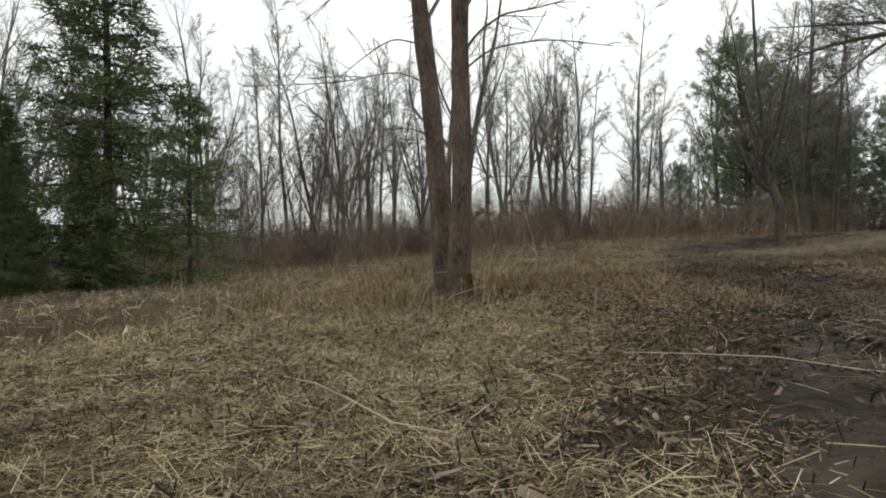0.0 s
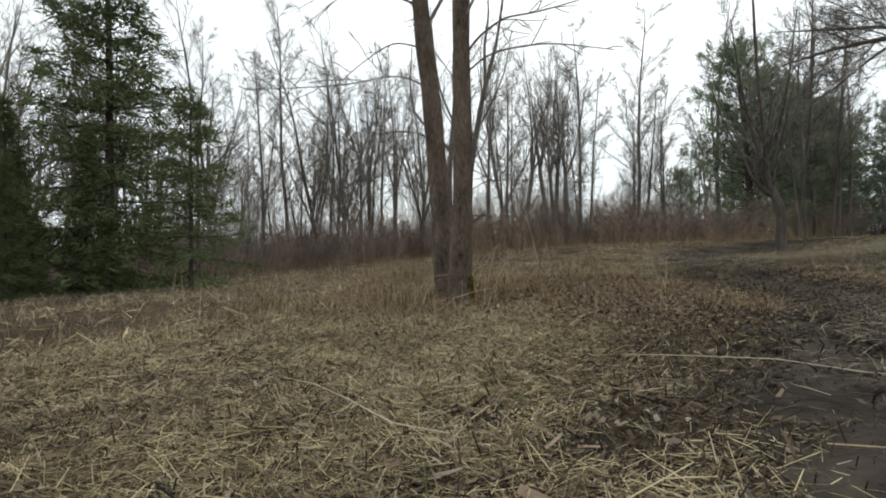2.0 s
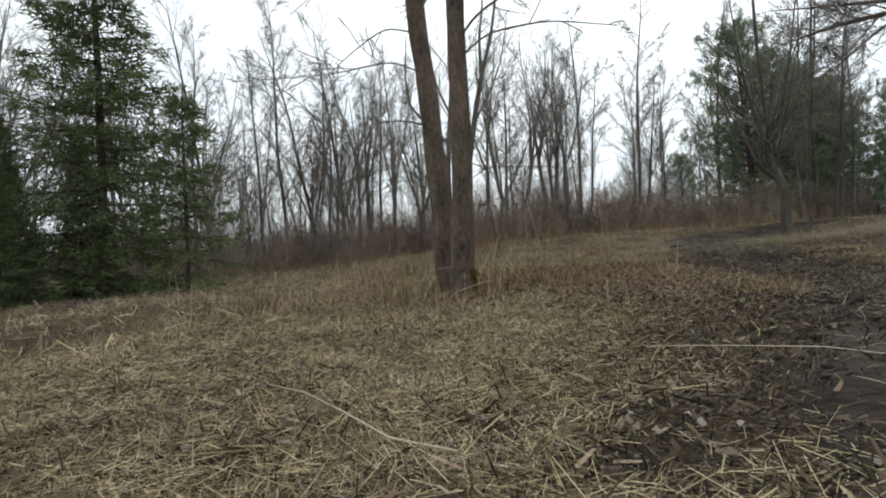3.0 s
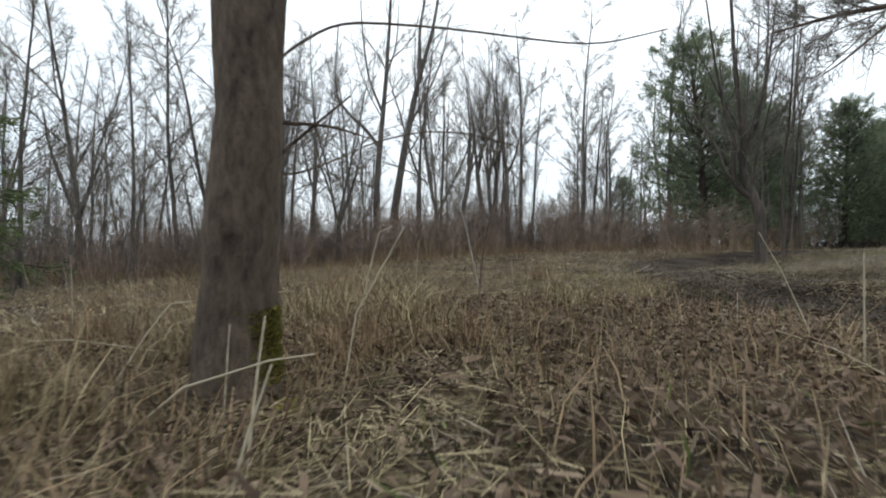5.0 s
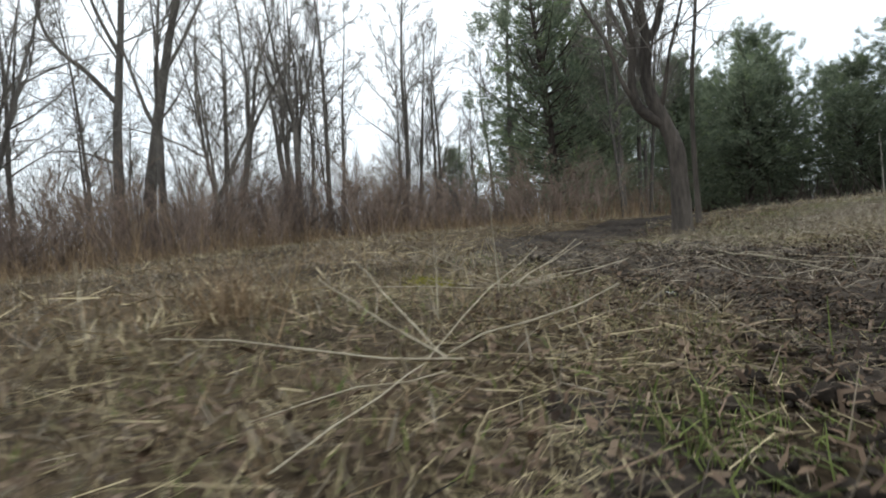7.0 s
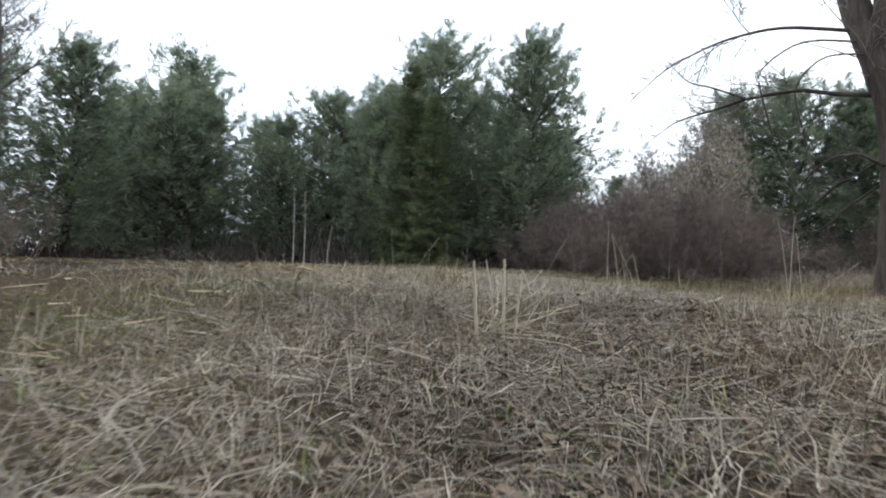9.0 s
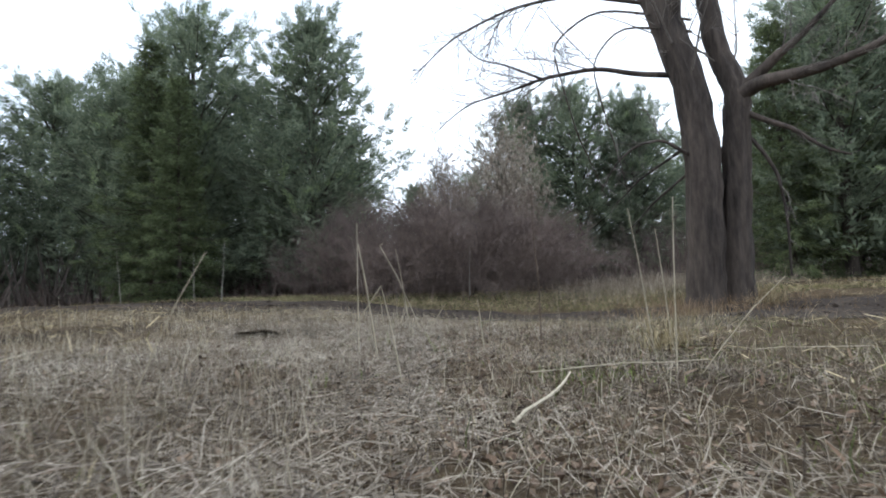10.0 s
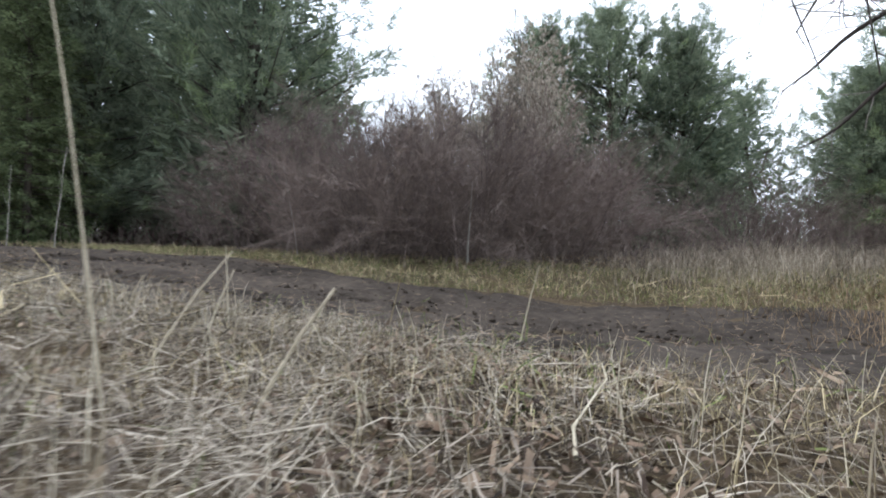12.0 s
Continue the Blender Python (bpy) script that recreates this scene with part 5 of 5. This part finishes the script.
stout("kinked_field_tree", 9.17, 14.59, "leafless field tree with a kinked forking trunk", 6,
      [(seen_plane(V_, ((-0.02, -0.2), (-0.02, 0.6), (-0.04, 1.15), (-0.15, 1.5), (-0.3, 1.83), (-0.38, 2.17), (-0.39, 2.55), (-0.35, 2.85), (-0.42, 3.3), (-0.55, 4.6), (-0.65, 7.0))), 0.132, 0.03, 1.0),
       (seen_plane(V_, ((0.3, -0.15, 1.2), (0.3, 0.6, 1.2), (0.28, 1.6, 1.2), (0.33, 2.6, 1.2), (0.45, 3.6, 1.2), (0.6, 6.6, 1.2))), 0.048, 0.015, 1.6)],
      [(seen_plane(V_, ((-0.16, 1.5), (-0.44, 1.7, -0.05), (-0.58, 1.95, -0.1), (-0.56, 2.42, -0.12), (-0.52, 2.78, -0.12), (-0.69, 3.35, -0.2), (-0.9, 4.6, -0.3), (-1.1, 6.4, -0.4))), 0.085, 0.015, 1.4),
       (seen_plane(V_, ((-0.36, 2.75), (-0.21, 2.9, 0.1), (-0.11, 3.3, 0.2), (0.1, 4.6, 0.4), (0.3, 6.6, 0.5))), 0.07, 0.012, 1.4),
       (seen_plane(V_, ((-0.52, 1.86, -0.1), (-0.7, 2.11, -0.2), (-0.85, 2.67, -0.3), (-1.2, 3.3, -0.4), (-1.6, 4.6, -0.5))), 0.04, 0.012, 1.8),
       (seen_plane(V_, ((-0.4, 2.3), (-0.6, 2.8, 0.4), (-0.9, 3.8, 0.8), (-1.1, 5.6, 1.2))), 0.05, 0.012, 1.4),
       (seen_plane(V_, ((-0.22, 1.72), (-0.15, 1.95, -0.1), (-0.09, 2.4, -0.2), (0.1, 3.0, -0.3), (0.4, 4.4, -0.5))), 0.035, 0.01, 1.6)], 5, M_BARK_GREY)
B_ = (-0.539, -0.842)
stout("old_double_tree", 19.8, 5.9, "massive old double-trunked tree with long bare limbs", 7,
      [(seen_plane(B_, ((-0.14, -0.3), (-0.12, 0.3), (-0.07, 1.1), (0.0, 2.36), (-0.07, 3.38), (-0.32, 4.48), (-0.7, 5.8), (-0.95, 8.5))), 0.285, 0.22, 1.0),
       (seen_plane(B_, ((0.33, -0.3, 0.2), (0.36, 1.0, 0.2), (0.47, 2.25, 0.2), (0.52, 2.9, 0.2), (0.57, 3.35, 0.2), (0.42, 3.85, 0.3), (0.31, 4.3, 0.3), (0.2, 6.0, 0.4), (0.2, 8.5, 0.5))), 0.225, 0.14, 1.0)],
      [(seen_plane(B_, ((0.55, 3.3, 0.15), (0.88, 3.55, 0.1), (1.17, 3.78, 0), (1.5, 4.0, 0), (2.4, 4.9, 0))), 0.11, 0.02, 3.0),
       (seen_plane(B_, ((0.55, 3.25, 0.15), (0.86, 3.38, 0), (1.27, 3.37, -0.1), (1.72, 3.41, -0.1), (2.3, 3.55, -0.2), (3.3, 4.0, -0.3))), 0.13, 0.03, 3.0),
       (seen_plane(B_, ((0.55, 3.06, 0.15), (0.94, 2.78, 0.1), (1.22, 2.61, 0), (1.57, 2.25, 0), (1.9, 2.1, 0))), 0.055, 0.012, 3.0),
       (seen_plane(B_, ((0.55, 2.8, 0.15), (0.87, 2.29, 0.2), (1.01, 1.95, 0.2), (1.07, 1.33, 0.2), (1.05, 0.43, 0.2))), 0.035, 0.014, 0.6),
       (seen_plane(B_, ((-0.1, 3.7), (-0.9, 3.86, -0.1), (-1.48, 4.07, -0.2), (-2.42, 4.05, -0.3), (-2.97, 3.93, -0.35), (-3.8, 3.84, -0.4), (-4.51, 3.4, -0.4))), 0.052, 0.006, 4.2),
       (seen_plane(B_, ((-2.42, 4.05, -0.3), (-3.07, 4.43, -0.4), (-3.54, 4.61, -0.4), (-3.99, 5.23, -0.5))), 0.026, 0.005, 4.2),
       (seen_plane(B_, ((-0.02, 2.3), (-0.25, 2.42, -0.2), (-0.55, 2.66, -0.3), (-0.93, 2.61, -0.4), (-1.25, 2.35, -0.5), (-1.5, 1.9, -0.6))), 0.036, 0.006, 4.5),
       (seen_plane(B_, ((-0.5, 5.0), (-1.8, 5.4, -0.3), (-2.8, 5.3, -0.6), (-3.8, 4.9, -0.9), (-4.6, 4.3, -1.0))), 0.04, 0.006, 3.4),
       (((0.0, 0.0, 4.6), (0.4, 1.4, 5.0), (0.58, 2.14, 4.46), (0.54, 2.05, 3.89), (0.43, 1.84, 2.8), (0.33, 1.68, 2.33), (0.22, 1.49, 1.64)), 0.022, 0.004, 0.9),
       (((0.0, 0.0, 4.4), (0.2, 1.1, 4.6), (0.3, 1.62, 4.01), (0.18, 1.44, 2.95), (0.09, 1.31, 2.26), (0.04, 1.23, 1.55)), 0.02, 0.004, 0.9),
       (((0.0, 0.0, 2.7), (0.4, 0.3, 2.45), (0.83, 0.71, 2.16), (0.98, 0.87, 1.94), (1.12, 1.04, 1.79)), 0.028, 0.005, 4.5),
       (((0.1, 0.1, 2.2), (0.67, 0.54, 1.75), (0.89, 0.76, 1.42), (1.05, 0.95, 1.3)), 0.022, 0.005, 4.5),
       (seen_plane(B_, ((-0.3, 4.5), (-0.2, 5.2, -0.2), (-0.3, 6.5, -0.3), (-0.3, 8.5, -0.3))), 0.15, 0.02, 1.3)], 0, M_BARK_OLD)
stout("leaning_maple", 12.6, 8.2, "bare field tree with one long limb over the grass", 8,
      [(((0, 0, -0.2), (0, 0, 1.2), (-0.1, 0.1, 2.6), (-0.2, 0.1, 4.2), (-0.1, 0, 7.5)), 0.22, 0.03, 0.8)],
      [(((-0.1, 0.1, 2.9), (-1.2, 1.6, 3.9), (-2.6, 3.5, 4.55), (-3.8, 3.9, 4.4), (-5.2, 3.9, 3.95)), 0.11, 0.010, 4.2),
       (((-1.9, 2.6, 4.2), (-2.6, 3.9, 4.9), (-3.4, 4.6, 5.1), (-4.6, 5.0, 5.2)), 0.06, 0.008, 4.0),
       (((-2.6, 3.5, 4.5), (-3.4, 3.4, 4.0), (-4.3, 3.3, 3.3), (-4.9, 3.3, 2.9)), 0.035, 0.006, 4.0)])


# ---- further trees ----
leafy = bare_tree("brown_leaved_tree", 95, "tree still hung with withered pale brown leaves", 7.6, 0.10, "fork", levels=2, density=2.0)
rng = np.random.default_rng(96)
cc = rng.normal(0, 1, (8000, 3)) * (0.85, 0.85, 1.25) + (0, 0, 4.2)
cc = cc[(np.hypot(cc[:, 0], cc[:, 1]) < 1.0 + 0.22 * (7.6 - cc[:, 2])) & (cc[:, 2] > 1.0) & (cc[:, 2] < 7.6) & (rng.random(len(cc)) < 0.35 + 0.65 * (np.sin(cc[:, 0] * 3) * np.sin(cc[:, 2] * 2.2 + cc[:, 1] * 2.6) > -0.1))]
tagged(part("withered_leaves", needle_mesh("withered_leaves", cc, np.tile((0, 0, -1.0), (len(cc), 1)), 0.11, 0.016, 4, rng, M_DEADLEAF, 0.4), leafy), kind="stuff")
plant(leafy, 31.2, 6.3, 0, 0.9, first=True)
plant(leafy, 33.5, 8.2, 120, 0.8)
for sx, sy, sz in ((27.2, 16.3, 0.85), (28.3, 17.4, 1.1)):
    stand(spruces, 1, sx, sy, None, sz)


def young_pole(x, y, h, r, lean, seed, label="pale slender sapling with a few bare twigs", mat=None):
    rng = np.random.default_rng(seed)
    root = thing("sapling", x, y, label, "sapling", "pale saplings")
    t, f = Tubes(), Tubes()
    q = bent(rng, (0, 0, -0.05), (lean[0], lean[1], 1), h, 8, 0.03, 0.0)
    rad = np.linspace(r, r * 0.35, 9)
    t.add(q, rad, 7)
    sprout(rng, f, f, q, rad, 2, 2, 0.5, 1.4, 0.08, 0.22, 0.45, 0.002)
    part("stem", t.mesh("stem", mat or M_BIRCH), root)
    if f.n:
        tagged(part("crown", f.mesh("crown", mat or M_BIRCH, False), root), kind="stuff")


for k, (x, y, h, r, lx, ly) in enumerate(((18.7, 17.0, 1.7, 0.014, 0, 0.02), (18.95, 16.9, 1.6, 0.013, 0.03, 0), (19.4, 16.6, 1.0, 0.015, 0, 0), 
                                          (24.9, 14.6, 1.5, 0.008, 0.03, 0), (24.9, 15.2, 1.2, 0.007, 0, 0), (25.9, 17.2, 1.4, 0.009, 0.05, 0), (24.8, 8.9, 1.3, 0.02, 0, 0), (25.3, 11.4, 1.5, 0.012, -0.1, 0.2))):
    young_pole(x, y, h, r, (lx, ly), 200 + k)
young_pole(16.2, 9.75, 1.35, 0.0065, (0.05, -0.02), 230, "thin dark sapling among dead grass", M_STEM)
young_pole(1.02, 5.69, 0.55, 0.006, (0.11, -0.04), 232, "thin dark snapped stem in dead grass", M_STEM)
young_pole(1.6, 8.3, 2.1, 0.0075, (-0.2, 0.05), 231, "thin grey sapling leaning over the grass", M_BIRCH)


# ---- dry reeds, standing, bent and fallen ----
def reed(name, pts, r, label, category, group, mat=None):
    """One jointed stalk through the given offsets from its foot, with a collar at each joint."""
    p = np.array(pts, float)
    t = Tubes()
    s = np.linspace(0, len(p) - 1, (len(p) - 1) * 4 + 1)
    q = np.stack([np.interp(s, range(len(p)), p[:, k]) for k in range(3)], -1)
    rad = r * (1 - 0.45 * np.linspace(0, 1, len(q)))
    rad[::4] *= 1.28
    t.add(q, rad, 6)
    return tagged(new(name, t.mesh(name, mat or M_REED)), label, category, group)


def standing_reed(x, y, h, r, lean, kink=None, mat=None):
    z = float(land(x, y)) - 0.03
    lx, ly = lean
    pts = [(0, 0, 0), (lx * 0.3 * h, ly * 0.3 * h, 0.34 * h), (lx * 0.62 * h, ly * 0.62 * h, 0.68 * h), (lx * h, ly * h, h)]
    if kink:
        pts.append((lx * h + kink[0], ly * h + kink[1], h + kink[2]))
    ob = reed("dry_reed", pts, r, "pale dry reed stalk snapped and bent over" if kink else "pale dry reed stalk standing in dead grass", "reed", "standing dry reeds", mat)
    ob.location = (x, y, z)


for x, y, h, r, lx, ly, kink in ((0.5, 5.7, 0.5, 0.004, 0.2, 0.05, (0.06, 0.02, 0.03)), (15.21, 11.06, 0.75, 0.0058, -0.09, 0.13, None), (15.49, 11.19, 0.9, 0.0035, 0.0, -0.02, None), (10.64, 11.99, 0.35, 0.0075, -0.05, 0.05, None), (10.7, 11.9, 0.35, 0.007, 0.0, 0.0, None), (10.73, 11.93, 0.34, 0.004, -0.1, 0.12, None), (10.68, 11.86, 0.31, 0.005, 0.05, -0.1, (0.0, -0.03, -0.09)), (10.72, 11.87, 0.24, 0.0035, 0.05, -0.6, None),
                                 (17.85, 10.72, 0.9, 0.0034, -0.01, 0.14, None), (17.07, 10.64, 0.88, 0.0042, -0.03, 0.43, (0.0, -0.03, 0.02)), (16.9, 10.75, 0.4, 0.003, 0.02, 0.2, None), (17.4, 11.0, 0.4, 0.003, 0.1, 0.1, None), (19.05, 10.81, 0.36, 0.003, 0.0, 0.05, None), (18.65, 10.8, 0.28, 0.003, 0.3, -0.3, None), (18.3, 10.85, 0.35, 0.0035, 0.3, -0.6, None), (15.1, 9.35, 0.95, 0.004, 0.03, 0.1, None), (15.1, 9.23, 0.8, 0.0035, 0.02, 0.06, None), (14.35, 9.63, 0.9, 0.004, 0.04, -0.08, None), 
                                 (15.5, 10.35, 0.42, 0.004, 0.0, 0.08, None), (19.2, 9.6, 0.4, 0.0035, 0.0, -0.25, None), (17.95, 10.5, 0.3, 0.005, 0.02, -0.6, None),
                                 (14.24, 10.95, 0.49, 0.0036, -0.05, 0.17, (0.01, 0.14, -0.2)), (0.36, 4.25, 0.32, 0.003, 0.05, 0.25, None), (-0.25, 5.1, 0.3, 0.003, 0.5, 0.4, (0.35, 0.3, 0.03)), (1.9, 4.6, 0.35, 0.003, 0.1, 0.1, None)):
    standing_reed(x, y, h, r, (lx, ly), kink)
rnd = random.Random(31)
for k in range(44):
    x, y = rnd.uniform(12.5, 22), rnd.uniform(7.5, 14.5)
    if dist_to(np.array([x]), np.array([y]), LANE)[0] < 0.9 or off_track(np.array([x]), np.array([y]))[0] < 0.1:
        continue
    h = rnd.uniform(0.12, 0.36) if k % 6 else rnd.uniform(0.4, 0.6)
    kink = (rnd.uniform(-0.2, 0.2), rnd.uniform(-0.3, 0.3), rnd.uniform(-0.25, -0.05)) if k % 5 == 0 else None
    standing_reed(x, y, h, rnd.uniform(0.0017, 0.003), (rnd.gauss(0, 0.24), rnd.gauss(0.06, 0.26)) if k % 3 else (rnd.gauss(0, 0.5), rnd.choice((-1, 1)) * rnd.uniform(0.5, 1.1)), kink)
for k in range(26):
    x, y = rnd.uniform(-3.5, 5), rnd.uniform(3.0, 14)
    if dist_to(np.array([x]), np.array([y]), LANE)[0] < 0.4 or off_track(np.array([x]), np.array([y]))[0] < 0.1:
        continue
    standing_reed(x, y, rnd.uniform(0.2, 0.5), rnd.uniform(0.002, 0.0035), (rnd.gauss(0, 0.2), rnd.gauss(0, 0.2)))


for foot, pts, r in (((-0.03, 4.645), ((0, 0, -0.02), (0.17, -0.024, 0.125), (0.367, -0.05, 0.19), (0.475, -0.064, 0.207)), 0.0036), ((0.357, 4.124), ((0, 0, -0.02), (0.037, -0.008, 0.12), (0.071, -0.015, 0.226)), 0.003),
                     ((0.49, 4.875), ((0, 0, -0.02), (0.04, -0.005, 0.25), (0.086, -0.01, 0.33), (0.173, -0.025, 0.5)), 0.0034)):
    ob = reed("bent_cane", pts, r, "pale bent cane standing before the twin-stemmed tree", "cane", "fallen canes")
    ob.location = (foot[0], foot[1], float(land(*foot)))


def fallen_cane(x, y, turn, length, r, rise=0.02, mat=None):
    """A cane lying over the ground; it follows the land and sags at its middle."""
    n = 5
    a = radians(turn)
    pts = []
    for i in range(n):
        u = i / (n - 1) * length
        px_, py_ = x + u * math.cos(a), y + u * math.sin(a)
        pts.append((u * math.cos(a), u * math.sin(a) + 0.02 * math.sin(i * 2.1 + turn), float(land(px_, py_)) + 0.035 + r + rise * i - float(land(x, y))))
    ob = reed("fallen_cane", pts, r, "bleached cane lying flat on the ground", "cane", "fallen canes", mat)
    ob.location = (x, y, float(land(x, y)))


for k in range(7):
    fallen_cane(6.35 + rnd.gauss(0, 0.2), 11.45 + rnd.gauss(0, 0.18), 240 + rnd.gauss(0, 22), rnd.uniform(0.5, 1.6), rnd.uniform(0.002, 0.0042), rnd.uniform(0, 0.015))
for cx, cy, n, ln in ((2.55, 8.75, 13, 0.5), (10.75, 11.95, 16, 0.34), (4.4, 11.3, 9, 0.6), (3.5, 10.2, 8, 0.6), (0.9, 7.3, 7, 0.5)):
    for k in range(n):
        a = rnd.uniform(0, 360)
        fallen_cane(cx + rnd.gauss(0, 0.05), cy + rnd.gauss(0, 0.05), a, ln * rnd.uniform(0.6, 1.5), rnd.uniform(0.0018, 0.003), rnd.choice((0.005, 0.02, 0.05)))
for k in range(46):
    x, y = rnd.uniform(-2, 18), rnd.uniform(1, 13)
    if dist_to(np.array([x]), np.array([y]), LANE)[0] < 3:
        fallen_cane(x, y, rnd.uniform(0, 360), rnd.uniform(0.4, 1.1), rnd.uniform(0.002, 0.004), 0.006)
fallen_cane(13.48, 10.66, -38, 0.63, 0.007, 0.02)


def tussock(x, y, n, h, w, mat, label, seed, spread=0.1, name="grass_tussock", category="grass tussock", lean=0.55):
    rng = np.random.default_rng(seed)
    ob = upright(name, x + rng.normal(0, spread, n), y + rng.normal(0, spread, n), rng, h, w, lean, mat, label, category, 0.8)
    ob["group"] = "clumps in the grass"
    return ob


for k, (x, y, h) in enumerate(((0.6, 8.95, 0.3), (-0.35, 7.6, 0.32), (2.3, 6.6, 0.22), (0.55, 5.3, 0.25), (-0.3, 4.7, 0.25), (-1.6, 5.2, 0.25), (3.1, 11.4, 0.25), (13.0, 12.6, 0.25), (15.2, 9.2, 0.25), (19.3, 6.7, 0.3), (19.0, 5.6, 0.3), (20.3, 5.3, 0.3), (1.9, 3.3, 0.16), (-1.5, 3.0, 0.15), (0.75, 5.75, 0.28), (0.95, 5.3, 0.22), (-0.1, 5.5, 0.3), (0.3, 6.2, 0.3), (-0.6, 5.9, 0.26), (1.6, 6.1, 0.2))):
    tussock(x, y, 230, h * 1.15, 0.0045, M_STRAW if k % 3 else M_RUST, "clump of arching dead tan grass", 300 + k)
for k, (x, y, n, h) in enumerate(((0.62, 8.4, 130, 0.5), (0.35, 8.9, 90, 0.5), (0.8, 8.25, 70, 0.4), (0.05, 10.7, 110, 0.5), (-0.3, 7.4, 90, 0.4), (0.34, 7.9, 80, 0.35), (0.7, 7.2, 70, 0.33), (-0.6, 9.3, 110, 0.5), (-1.3, 10.6, 110, 0.55), (-1.0, 8.2, 100, 0.45), (-2.2, 11.8, 110, 0.55), (1.1, 7.0, 50, 0.26))):
    tussock(x, y, n, h, 0.0045, M_RUST if k % 2 else M_STRAW, "tall tangle of arching tawny dead grass", 360 + k, 0.13, lean=0.7)
for k, (x, y, sp) in enumerate(((1.55, 8.78, 0.06), (1.35, 7.62, 0.05), (0.31, 4.84, 0.035), (0.17, 5.06, 0.03), (5.0, 9.3, 0.1), (6.6, 12.6, 0.1), (4.2, 11.9, 0.08))):
    tussock(x, y, 520, 0.05, 0.007, M_MOSS, "low cushion of bright yellow-green moss", 330 + k, sp, "moss_cushion", "moss", 0.4)
for k, (x, y, sp) in enumerate(((3.75, 9.65, 0.1), (4.6, 9.5, 0.14), (7.6, 12.2, 0.2), (8.3, 13.2, 0.2), (2.1, 3.9, 0.12), (14.3, 10.1, 0.15))):
    tussock(x, y, 200, 0.10, 0.005, M_GREEN, "small tuft of fresh green grass", 340 + k, sp, "green_grass_tuft", "grass tuft", 0.35)


def burrow(x, y, turn):
    """A low lip of matted soil arched over a dark hollow."""
    rng = np.random.default_rng(401)
    root = thing("burrow", x, y, "small dark burrow under a lip of matted straw", "burrow")
    root.rotation_euler, root.scale = (0, 0, radians(turn)), (1.3, 1.2, 1.25)
    for title, grow, mat in (("lip", 1.0, M_GROUND), ("hollow", 0.86, M_MUD)):
        v, f, nu, nv = [], [], 13, 6
        for i in range(nu):
            a = math.pi * i / (nu - 1)
            for j in range(nv):
                d = j / (nv - 1)
                r = grow * (1 + 0.12 * math.sin(3 * a + 2 * d)) * (1 - 0.9 * d ** 2.5)
                v.append((0.26 * d - 0.05 * (1 - d) * math.sin(a), 0.17 * r * math.cos(a), 0.085 * r * math.sin(a) - 0.015))
        for i in range(nu - 1):
            for j in range(nv - 1):
                f.append((i * nv + j, i * nv + j + 1, (i + 1) * nv + j + 1, (i + 1) * nv + j))
        part(title, mesh_from(title, v, f, mat, True), root)
    n = 420
    a, d = rng.uniform(0.15, math.pi - 0.15, n), rng.random(n)
    r = 1.02 * (1 - 0.9 * d ** 2.5)
    c = np.stack([0.26 * d - 0.05 * (1 - d) * np.sin(a), 0.17 * r * np.cos(a), 0.085 * r * np.sin(a) - 0.01], -1)
    tagged(part("straw_cover", needle_mesh("straw_cover", c, np.tile((0.1, 0.3, 0.12), (n, 1)), 0.07, 0.0016, 2, rng, M_STRAW_PALE, 0.5), root), kind="stuff")


burrow(16.6, 12.1, 25)
